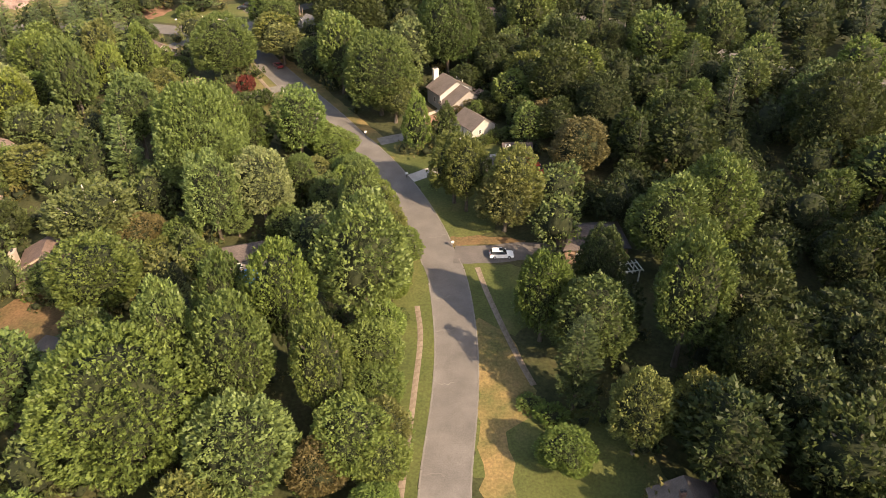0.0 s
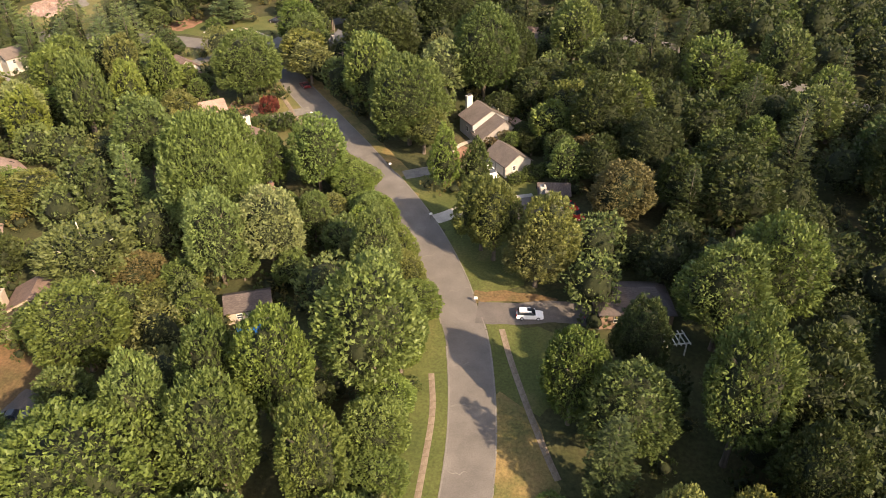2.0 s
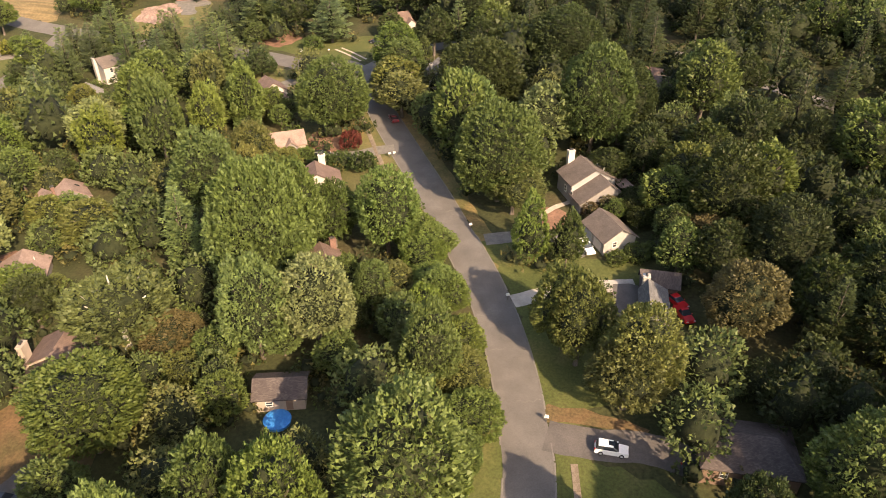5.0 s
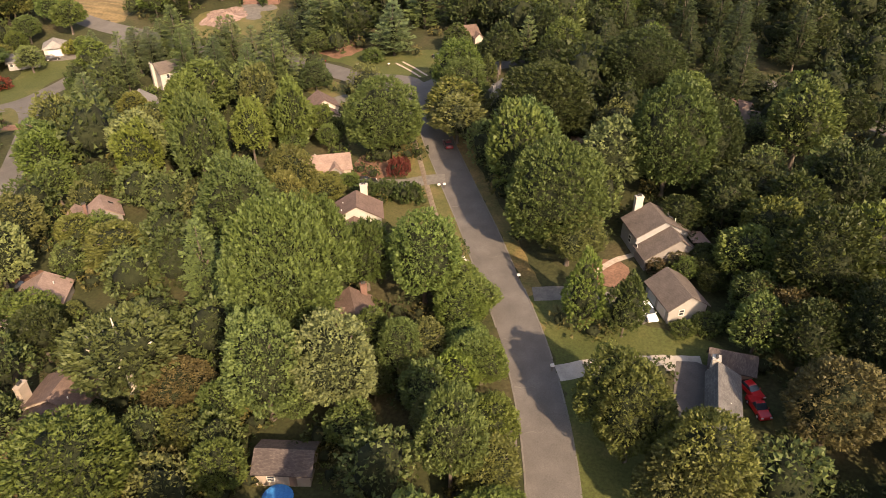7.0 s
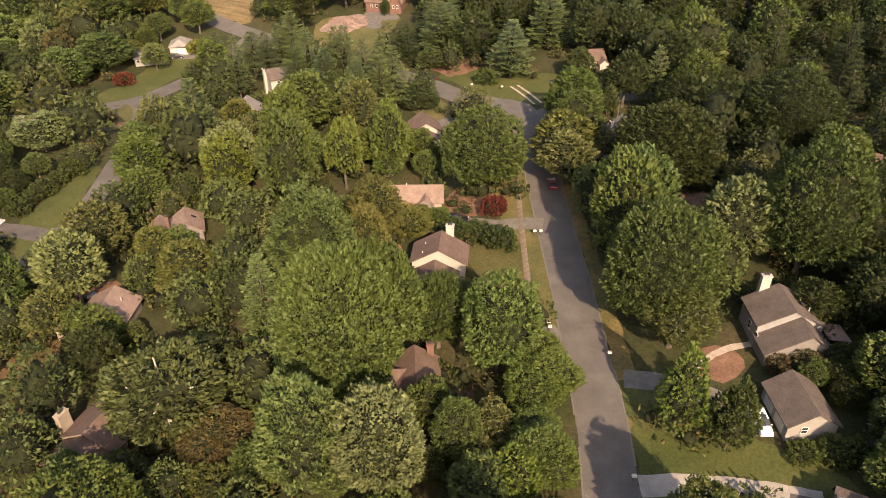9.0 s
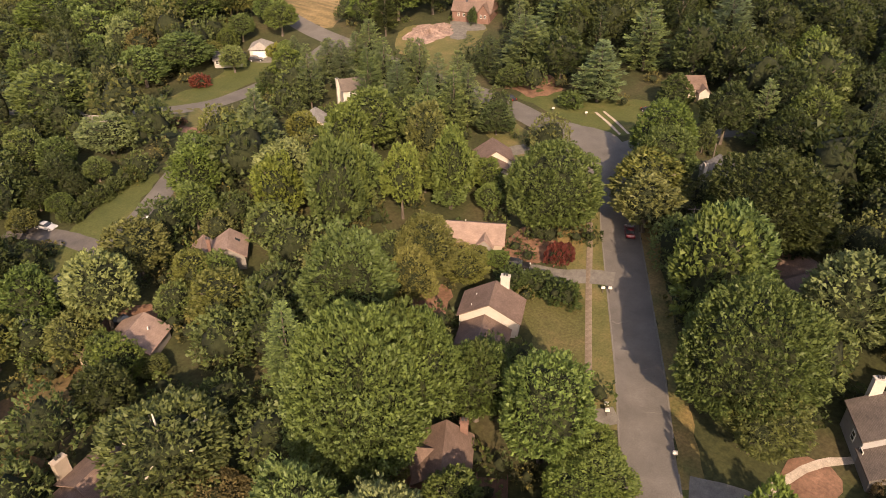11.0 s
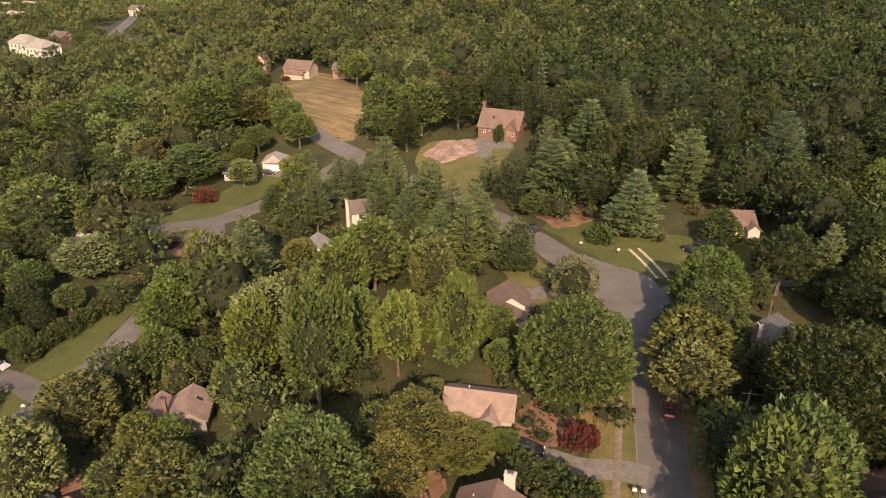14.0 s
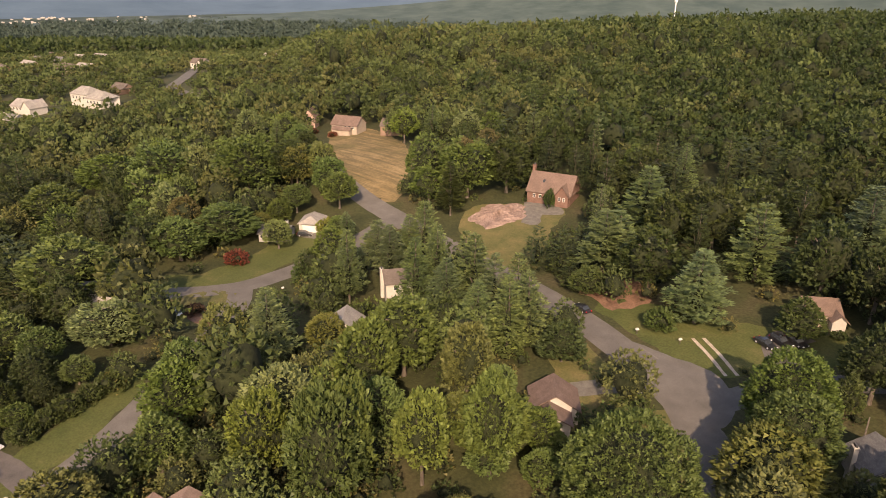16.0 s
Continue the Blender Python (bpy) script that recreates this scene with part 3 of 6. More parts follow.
# trees that stand out, south to north
tree("maple", -26.4, 61.8, 18.4, 7.0, "broad_near")
tree("rust", -16.9, 62.1, 10.1, 4.0, "broad_near")
tree("lime", 17.0, 65.3, 8.1, 4.0, "broad_near")
tree("lime", -12.6, 65.7, 13.5, 5.4, "broad_near")
tree("maple", -43.0, 67.0, 23.0, 11.5, "broad_near")
tree("olive", 27.4, 68.2, 16.4, 4.4, "broad_near")
tree("olive", 35.6, 69.1, 14.5, 4.9, "broad_near")
tree("oak", -17.5, 73.8, 21.9, 4.8, "broad_near")
tree("oak", -29.7, 74.3, 23.8, 5.6, "broad_near")
tree("dark", 44.4, 74.8, 19.3, 5.1, "broad_near")
tree("maple", -39.4, 76.5, 25.2, 5.0, "broad_near")
tree("lime", -10.9, 83.2, 11.9, 4.8, "broad_near")
tree("wood", 37.6, 84.9, 26.7, 6.2, "broad_near")
tree("oak", -24.9, 85.8, 24.3, 5.2, "broad_near")
tree("wood", 23.3, 85.8, 16.8, 6.5, "broad_near")
tree("oak", -34.1, 86.8, 22.2, 4.4, "broad_near")
tree("oak", 16.5, 91.3, 18.6, 4.8, "broad_near")
tree("maple", -12.9, 94.4, 26.5, 7.9, "broad_near")
tree("oak", -59.4, 97.2, 16.2, 7.7, "broad_near")
tree("dark", 27.2, 99.6, 16.4, 4.2, "broad_near")
tree("wood", 41.0, 107.2, 21.3, 7.3, "broad_near")
tree("wood", 49.8, 111.6, 23.0, 7.2, "broad_near")
tree("oak", -15.7, 116.5, 19.6, 4.2, "broad_near")
tree("syc", -68.0, 116.8, 15.7, 8.8, "broad_near")
tree("rust", -60.2, 117.7, 7.0, 5.2, "broad_near")
tree("maple", -44.7, 119.4, 20.7, 5.4, "broad_near")
tree("olive", 12.6, 121.7, 15.0, 6.0, "broad_near")
tree("olive", 13.9, 123.1, 18.5, 5.6, "broad_near")
tree("pale", -36.2, 123.6, 18.2, 5.8, "broad_near")
tree("olive", 4.9, 128.7, 16.6, 5.1, "broad_near")
tree("olive", 2.4, 131.6, 16.7, 5.2, "broad_near")
tree("oak", -30.4, 133.2, 11.9, 3.4, "broad_near")
tree("maple", -51.2, 133.6, 24.4, 8.6, "broad_near")
tree("maple", -51.2, 135.0, 27.0, 8.9, "broad_near")
tree("lime", -17.8, 135.5, 8.7, 3.9, "broad_near")
tree("olive", -114.8, 139.5, 12.4, 5.8, "broad")
tree("rust", 29.4, 139.6, 16.0, 6.2, "broad_near")
tree("olive", -92.3, 142.0, 9.7, 5.7, "broad")
tree("oak", -50.5, 142.4, 23.6, 5.4, "broad_near")
tree("maple", -48.0, 143.2, 22.4, 5.1, "broad_near")
tree("dark", 86.2, 144.3, 22.7, 9.7, "broad_near")
tree("dark", 51.6, 147.5, 17.8, 6.4, "broad_near")
tree("lime", -24.3, 149.0, 8.3, 4.9, "broad_near")
tree("maple", -33.0, 150.3, 18.5, 5.9, "broad_near")
tree("cone", 0.6, 152.3, 12.8, 3.1, "broad_near")
tree("oak", -44.3, 150.8, 14.6, 4.8, "broad_near")
tree("cone", -44.0, 150.9, 15.4, 3.2, "broad_near")
tree("maple", -70.3, 151.4, 22.3, 7.2, "broad_near")
tree("dark", 37.1, 154.7, 18.4, 6.2, "broad_near")
tree("lime", -6.0, 151.6, 15.5, 3.3, "cone")
tree("oak", -130.5, 162.4, 13.0, 5.5, "broad")
tree("straw", -68.0, 163.5, 13.9, 4.3, "broad_near")
tree("pale", -170.9, 163.7, 9.8, 6.8, "broad")
tree("oak", -199.4, 164.2, 17.8, 10.5, "broad")
tree("yellow", -107.0, 166.5, 16.3, 4.7, "broad")
tree("oak", -136.3, 166.7, 12.8, 5.1, "broad")
tree("dark", 28.4, 167.0, 21.6, 7.5, "broad_near")
tree("olive", -12.0, 168.2, 12.4, 6.0, "broad_near")
tree("oak", -91.5, 168.3, 23.4, 5.0, "broad")
tree("olive", -69.9, 168.6, 15.3, 5.3, "broad_near")
tree("oak", -94.5, 172.1, 22.8, 5.2, "broad")
tree("wood", -16.0, 172.7, 21.7, 9.1, "broad_near")
tree("oak", -260.8, 176.4, 16.2, 10.5, "broad")
tree("olive", -66.0, 175.6, 5.5, 4.0, "broad")
tree("yellow", -89.1, 183.6, 16.6, 4.0, "broad")
tree("dark", 6.0, 184.3, 8.4, 4.1, "broad")
tree("pine", -136.6, 184.3, 17.3, 6.1, "broad")
tree("oak", -27.3, 186.1, 22.5, 6.4, "broad")
tree("oak", -111.3, 189.4, 18.1, 5.6, "broad")
tree("oak", -83, 192, 18.4, 3.9, "broad")
tree("dark", 15.6, 193.6, 12.2, 7.1, "broad")
tree("pale", -9.5, 193.6, 17.7, 6.3, "broad")
tree("oak", -61.5, 196.2, 18.5, 9.0, "broad_near")
tree("maple", -27.8, 194.4, 19.3, 6.9, "broad")
tree("oak", -207.4, 194.6, 12.6, 7.6, "broad")
tree("oak", -85.8, 195.6, 11.3, 6.2, "broad")
tree("wood", 1.3, 197.5, 24.8, 9.1, "broad")
tree("oak", -282.7, 201.1, 15.1, 10.5, "broad")
tree("dark", 7.5, 202.8, 20.1, 8.2, "broad")
tree("olive", -99.5, 202.8, 15.6, 4.6, "broad")
tree("olive", -47.4, 206.7, 12.4, 6.4, "broad")
tree("oak", -209.6, 209.6, 11.9, 9.1, "broad")
tree("dark", -24.6, 210.3, 19.1, 7.9, "broad")
tree("dark", -27.7, 211.1, 20.4, 10.5, "broad")
tree("oak", -264.9, 213.5, 19.7, 10.5, "broad")
tree("olive", -50.7, 214.9, 12.3, 7.5, "broad")
tree("oak", -51.6, 221.0, 15.5, 6.4, "broad_near")
tree("cone", -94.9, 223.2, 8.4, 4.5, "broad")
tree("pine", -104.4, 223.7, 16.1, 5.3, "broad")
tree("oak", -55.0, 228.6, 16.0, 6.6, "broad_near")
tree("pine", -123.9, 228.0, 19.3, 5.9, "broad")
tree("pine", -162.9, 230.5, 14.9, 6.4, "broad")
tree("oak", -237.0, 231.2, 21.9, 10.5, "broad")
tree("pine", -154.3, 239.3, 18.9, 6.9, "broad")
tree("dark", -10.0, 243.5, 18.1, 10.5, "broad")
tree("dark", -234, 246, 16.3, 8.5, "broad")
tree("cone", -109.2, 249.5, 7.0, 4.1, "broad")
tree("pine", -84.6, 253.1, 16.0, 7.4, "broad")
tree("pine", -112.0, 258.6, 17.0, 8.1, "broad")
tree("dark", -31.9, 259.8, 10.3, 9.8, "broad")
tree("cone", -67.1, 261.1, 9.1, 4.3, "broad")
tree("pine", -112.6, 265.2, 14.7, 6.9, "broad")
tree("oak", -179, 278, 19, 8.5, "broad")
tree("dark", -172.5, 289, 18, 7.5, "broad")
tree("pine", -85.4, 279.8, 18.8, 7.8, "broad")
tree("pine", -120.9, 289.3, 18.4, 8.9, "broad")
tree("pine", -69.9, 297.8, 21.7, 9.0, "broad")


# roads, houses and open ground that the woods leave free
def near_line(x, y, line, gap):
    return np.min((line[:, 0] - x) ** 2 + (line[:, 1] - y) ** 2) < gap * gap


OPEN = []
OPEN += [(0, 40, 14, 30), (10, 108, 12, 10), (15, 140, 14, 14), (8, 168, 13, 14), (-52, 168, 9, 12), (-40, 172, 8, 12), (-70, 184, 9, 7), (-88, 215, 10, 9)]
OPEN += [(-78, 109, 5, 5), (-97, 112, 10, 10), (-75, 90, 12, 10), (-107, 152, 5, 5), (-95, 129, 5, 5), (-38, 103, 9, 7), (-40, 140, 6, 5), (38, 108, 12, 10)]
OPEN += [(-148, 226, 9, 8), (-140, 202, 8, 8), (-190, 205, 12, 26), (-200, 236, 9, 9), (-170, 184, 10, 10), (-145, 140, 9, 22), (-150, 275, 20, 22), (-240, 284, 42, 22)]
OPEN += [(-285, 305, 25, 18), (-70, 262, 14, 16), (-40, 232, 10, 9), (-15, 205, 9, 8), (-178, 240, 8, 8), (-60, 236, 12, 10), (-85, 245, 16, 6), (20, 60, 12, 14)]
OPEN += [(-66, 176, 9, 6), (-138, 216, 9, 7), (-131, 196, 6, 5), (-205, 243, 24, 8), (-172, 194, 15, 14), (-196, 224, 10, 12), (-79, 205, 7, 6)]
OPEN += [(-1, 176, 8, 8), (-76, 246, 9, 6), (-158, 196, 9, 10), (-71, 211, 7, 9), (-7, 160, 9, 7), (-140, 262, 12, 12), (-62, 256, 10, 10), (-275, 292, 24, 10), (-36, 132, 7, 6), (-33, 108, 8, 6), (28, 104, 9, 8), (-450, 235, 20, 25), (5, 152, 14, 6)]


KEEP = [(7, 148.5, 7, 2.4), (-2, 144, 5, 2.4), (10, 66, 5.5, 30), (9.5, 100, 5, 8), (-205, 264, 8, 8), (-222, 272, 13, 11), (-240, 283, 16, 13), (-258, 293, 16, 13), (-278, 303, 14, 10), (-172, 183, 12, 8), (-188, 184, 9, 8), (-138, 143, 4, 8), (-160, 272, 12, 10), (-148, 279, 10, 9), (-52, 186, 7, 9), (-46, 178, 6, 8)]
LOW = [(-97, 149, 9, 6), (-86, 127, 9, 6), (-66, 179, 6, 6), (-80, 203, 5, 5)]


def is_free(x, y, wide, shrink=0.85):
    for line, gap in ((MAIN_ROAD, 5.0), (SIDE_ROAD, 4.6), (LOOP_ROAD, 4.4), (CROSS_ROAD, 4.0), (EAST_ROAD, 4.2)):
        if near_line(x, y, line, gap + wide * 0.55):
            return False
    if any(((x - a) / (rx + wide * 0.4)) ** 2 + ((y - b) / (ry + wide * 0.4)) ** 2 < 1 for a, b, rx, ry in (KEEP + LOW if wide > 2.5 else KEEP)):
        return False
    return all(((x - a) / (rx * shrink + wide * 0.6)) ** 2 + ((y - b) / (ry * shrink + wide * 0.6)) ** 2 > 1 for a, b, rx, ry in OPEN)


PINE_BEND = ((-157.7, 237.0), (-143.7, 234.5), (-139.0, 223.5), (-128.9, 230.1), (-126.0, 221.5), (-116.1, 226.2), (-110.1, 226.8), (-104.3, 226.3), (-110.8, 216.1), (-154.5, 228.0), (-104.3, 218.1))
fill = random.Random(21)
# the dense grove at the eastern edge, its shade painted in by dark leaves
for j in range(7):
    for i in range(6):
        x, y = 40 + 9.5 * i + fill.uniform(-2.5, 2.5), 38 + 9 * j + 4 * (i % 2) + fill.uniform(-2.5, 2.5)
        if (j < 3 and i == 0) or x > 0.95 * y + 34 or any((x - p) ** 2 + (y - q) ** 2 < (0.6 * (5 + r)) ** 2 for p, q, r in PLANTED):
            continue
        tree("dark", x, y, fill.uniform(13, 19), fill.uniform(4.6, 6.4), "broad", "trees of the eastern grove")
# tall white pines in the bend of the road
for k, (x, y) in enumerate(PINE_BEND):
    if all((x - p) ** 2 + (y - q) ** 2 > 16 for p, q, r in PLANTED):
        tree("pine", x, y, 15.5 + (k * 5) % 4, 5.0 + (k * 3) % 3 * 0.5)
# a row that hides the road past the field
for k, (x, y) in enumerate(((-206, 247), (-216, 250), (-224.5, 253), (-234, 255), (-243, 258.5), (-252, 261), (-261, 265.5), (-230, 246), (-246, 250))):
    tree(("oak", "maple", "olive", "oak", "dark")[k % 5], x, y, 12 + (k * 7) % 5, 5.4 + (k * 3) % 3 * 0.6, "broad")
for kind, x, y, tall, wide in (("pale", -196, 219, 9, 4.2), ("oak", -36.5, 136, 9, 3.6), ("olive", -47, 135.5, 8, 3.2), ("olive", -78, 180.5, 6, 3),
                               ("oak", -99, 124, 6, 3), ("olive", -106.5, 145, 6.5, 3.2), ("maple", -72, 103, 7, 3.2), ("dark", 11.5, 175, 5, 2.6), ("oak", 8.5, 170.5, 4.5, 2.2), ("dark", 13.2, 168.5, 4.5, 2.4),
                               ("olive", -209, 220, 7, 3.4), ("oak", -211, 228, 8, 3.8), ("oak", -214, 236, 10, 4.4), ("lime", -191, 236.5, 6, 3.2), ("pine", -186, 236, 9, 3.4), ("olive", -84, 203, 5.5, 2.6), ("oak", -81.2, 201.0, 8, 3.4),
                               ("dark", -49.8, 249, 15, 5.2), ("pine", -43, 252, 16, 4.6), ("dark", -40.5, 260, 17, 5.6), ("dark", -34.5, 243.5, 14, 5.2), ("oak", -33, 253, 16, 5.4), ("cone", -51.5, 242.5, 8, 2.6),
                               ("maple", -83.4, 192, 8, 3.6), ("oak", -76, 195.5, 6.5, 3), ("olive", -92, 194, 9, 4), ("oak", -76.5, 201, 5, 2.6), ("maple", -95, 205, 8, 3.8), ("olive", -89, 201.5, 7, 3),
                               ("oak", 20.5, 155.5, 11, 4.2), ("rust", 24.5, 160.5, 10, 3.6), ("dark", 27, 153.5, 13, 4.8), ("brown", 21.5, 163.5, 8, 3.4), ("oak", 17.5, 172, 12, 4.8), ("olive", 21.5, 179.5, 14, 5.2), ("oak", 19.5, 164, 9, 3.6), ("oak", 25.5, 171, 14, 5.2), ("dark", 25, 187, 15, 5.4), ("dark", 13.5, 187.5, 13, 4.6),
                               ("olive", -19.5, 122.5, 10, 3.8), ("oak", -23.5, 127.5, 9.5, 3.8), ("lime", -20.5, 131.5, 9, 3.6), ("brown", -15.2, 108.5, 7, 3.0), ("olive", -27.5, 137.5, 8, 3.2), ("oak", -51, 117, 7, 3.4), ("maple", -41.5, 121, 6, 3), ("olive", -54.5, 111.5, 6, 3), ("oak", -45, 107, 8, 3.6), ("dark", -32.5, 128.5, 6, 2.8), ("olive", -26.5, 132.5, 6.5, 3), ("oak", -31.5, 119, 8, 3.4), ("dark", 11.8, 171.8, 5, 2.6), ("rust", 7.4, 172.6, 4, 2.2),
                               ("dark", -163, 147.5, 9, 4), ("oak", -171, 150.5, 10, 4.4), ("dark", -158, 139.5, 8, 3.6), ("oak", -180, 147, 11, 4.6), ("dark", -166, 138, 10, 4.2), ("olive", -79.3, 202.8, 3.4, 2.2), ("oak", -152, 141.5, 5, 2.8), ("dark", -156.5, 147, 6, 3), ("olive", -151, 133, 6, 3), ("oak", -159, 154, 6, 3),
                               ("maple", -99.5, 147.5, 4, 2.4), ("oak", -101, 147, 7, 3.4), ("olive", -104, 144, 8, 3.8), ("olive", -134, 195.5, 9, 4.2), ("olive", -67, 180, 3.8, 2.6), ("straw", -71, 178.5, 4.2, 2.8), ("oak", -63.5, 181.8, 3.2, 2.2), ("oak", -93, 123, 8, 3.8), ("olive", -104, 121.5, 9, 4.0), ("olive", -90.5, 127.2, 3.6, 2.4)):
    tree(kind, x, y, tall, wide, "broad")
# young trees and vines that overhang the road's western edge
for k, (x, y) in enumerate(((-8.9, 57.5), (-12.5, 52), (-8.6, 64), (-8.8, 69), (-10.6, 72.5), (-10.4, 77.5), (-10.2, 90), (-9.6, 100), (-9.0, 106), (-8.6, 112), (-11.2, 118.5), (-13.2, 124.5), (-21.5, 139.5), (-25, 146), (-28, 152), (-19.5, 135.5))):
    tree(("lime", "maple", "lime", "olive", "lime", "maple", "lime")[k % 7], x, y, 7 + (k * 5) % 4, 3.6 + (k * 3) % 4 * 0.3, "broad_near")
spots = []
tries = 0
while tries < 16000 and len(spots) < 300:
    tries += 1
    x, y = fill.uniform(-300, 118), fill.uniform(30, 330)
    # the part of the land over which the flight looks
    a, b = x + 4, y + 10
    if b < 36 or a > 0.95 * b + 26 or a < -2.6 * b + 40 or a * a + b * b > 400 * 400:
        continue
    wide = fill.uniform(4.0, 7.0)
    if not is_free(x, y, wide) or any((x - p) ** 2 + (y - q) ** 2 < (0.78 * (wide + r)) ** 2 for p, q, r in PLANTED):
        continue
    east = 0.74 * (x + 60) + 0.67 * (y - 230)
    if y > 235 and x > -175:
        kind = fill.choice(["pine" if x < -95 else "fir", "fir", "dark", "dark", "oak"])
    elif 0 < x < 40 and 100 < y < 176:
        kind = fill.choice(["olive", "oak", "olive", "maple", "rust", "dark"])
    elif -10 < x < 28 and y > 176:
        kind = fill.choice(["oak", "maple", "oak", "dark", "olive", "fir"])
    elif -135 < x < -60 and 158 < y < 228:
        kind = fill.choice(["maple", "olive", "pale", "lime", "oak", "straw", "olive", "maple"])
    elif x < -140 and y < 200:
        kind = fill.choice(["oak", "dark", "fir", "dark", "olive", "oak"])
    elif x > -10:
        kind = fill.choice(["dark", "wood", "dark", "wood", "oak", "fir"])
    else:
        kind = fill.choice(["oak", "olive", "oak", "maple", "dark", "oak", "pine", "pale", "lime", "rust", "maple", "olive"])
    tall = wide * fill.uniform(2.3, 3.1) if kind not in ("pine", "fir") else fill.uniform(16, 21)
    spots.append(tree(kind, x, y, tall, wide * (0.8 if kind in ("pine", "fir") else 1.0), "light" if y > 235 or x < -125 or x > 80 else "broad"))


# ---- the woods that close the view: understorey, and far trees past counting ----
def woods(name, label, places, grain_points, size, tone, mat, sizes, long=1.5, shade_core=True):
    """Many alike trees or shrubs in one mesh: their sprays, moved and scaled tree by tree."""
    out, tri_v, tri_f, base = [], [], [], 0
    for k, (x, y, z, wide, tall) in enumerate(places):
        foot, way, face, cv, cf = grain_points[k % len(grain_points)]
        a = (k * 2.399) % 6.283
        c, s = math.cos(a), math.sin(a)
        turn = np.array([[c, s, 0], [-s, c, 0], [0, 0, 1]])
        full, at = np.array([wide, wide, tall]), np.array([x, y, z])
        out.append(cards(foot @ turn * full + at, way @ turn, face @ turn, np.full(len(foot), size * wide / sizes), rng, long))
        tri_v.append(cv @ turn * full + at)
        tri_f.append(cf + base)
        base += len(cv)
    ob = new(name, leaf_mesh(name, np.vstack(out), mat, np.vstack(tri_v), np.vstack(tri_f), shade_core))
    ob.color = (*tone, 1)
    return tagged(ob, label, "woods", kind="stuff")


rs = np.random.RandomState(77)
shrub_pts = [broad_points(rs, 22, 5, 9, low=0.0, inner=CORE_ROUGH, tuft=(0.7, 0.4), full=(2.0, 3.2)) for _ in range(5)]
mid_pts = [broad_points(rs, 84, 6, 16 + k, low=0.1, inner=CORE_MID, pointed=0.08 * k, tuft=(1.1, 1.1), full=(5.0, 13.0), calm=0.35) for k in range(5)]
mid_pine = [pine_points(rs, 760, 0.1, 9) for _ in range(3)]
far_pts = [broad_points(rs, 50, 5, 18 + k, low=0.15, inner=CORE_ROUGH, pointed=0.06 * k, tuft=(1.0, 1.35), full=(5.0, 13.0), calm=0.4, body=(0.58, 0.7)) for k in range(6)]
vfar_pts = [broad_points(rs, 30, 3, 14, low=0.25, inner=CORE_ROUGH, tuft=(1.2, 1.9), full=(6.5, 15.0), calm=0.5, body=(0.58, 0.72)) for _ in range(6)]
last_pts = [broad_points(rs, 14, 3, 10, low=0.3, inner=CORE_ROUGH, tuft=(1.4, 2.4), full=(6.5, 15.0), calm=0.5, body=(0.6, 0.75)) for _ in range(4)]
close_pts = [broad_points(rs, 130, 8, 18 + k, low=0.08, inner=CORE_MID, pointed=0.08 * k, tuft=(1.0, 0.98), full=(5.0, 13.0)) for k in range(5)]

# shrubs and saplings under and between the trees
tone_lists = {"green": [], "olive": [], "dark": []}
pick = random.Random(5)
count = 0
while count < 1600:
    x, y = (pick.uniform(-235, 95), pick.uniform(40, 300)) if count < 1300 else (pick.uniform(-150, -22), pick.uniform(98, 222))
    if y + 10 < 40 or x > 0.75 * (y + 10) + 6:
        continue
    w = pick.uniform(1.0, 2.6)
    if not is_free(x, y, w * 0.9, 0.55):
        continue
    tone_lists[pick.choice(["green", "olive", "dark", "dark"])].append((x, y, ground_at(x, y) - 0.1, w, w * pick.uniform(1.1, 2.2)))
    count += 1
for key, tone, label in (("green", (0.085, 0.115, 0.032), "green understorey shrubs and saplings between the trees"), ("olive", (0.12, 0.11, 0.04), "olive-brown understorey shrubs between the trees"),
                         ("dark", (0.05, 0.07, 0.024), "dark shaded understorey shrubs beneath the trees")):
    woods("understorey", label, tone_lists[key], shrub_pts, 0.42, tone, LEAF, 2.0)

# trees beyond the counted ones
groups = {"close": [], "shade": [], "near": [], "pine": [], "mid": [], "far": [], "east": [], "hill": [], "crest": [], "last": []}
grid = {}


def crowded(x, y, gap, share=0.76):
    i, j = int(x // 16), int(y // 16)
    for a in (i - 1, i, i + 1):
        for b in (j - 1, j, j + 1):
            if any((x - p) ** 2 + (y - q) ** 2 < (share * (gap + r)) ** 2 for p, q, r in grid.get((a, b), ())):
                return True
    return False


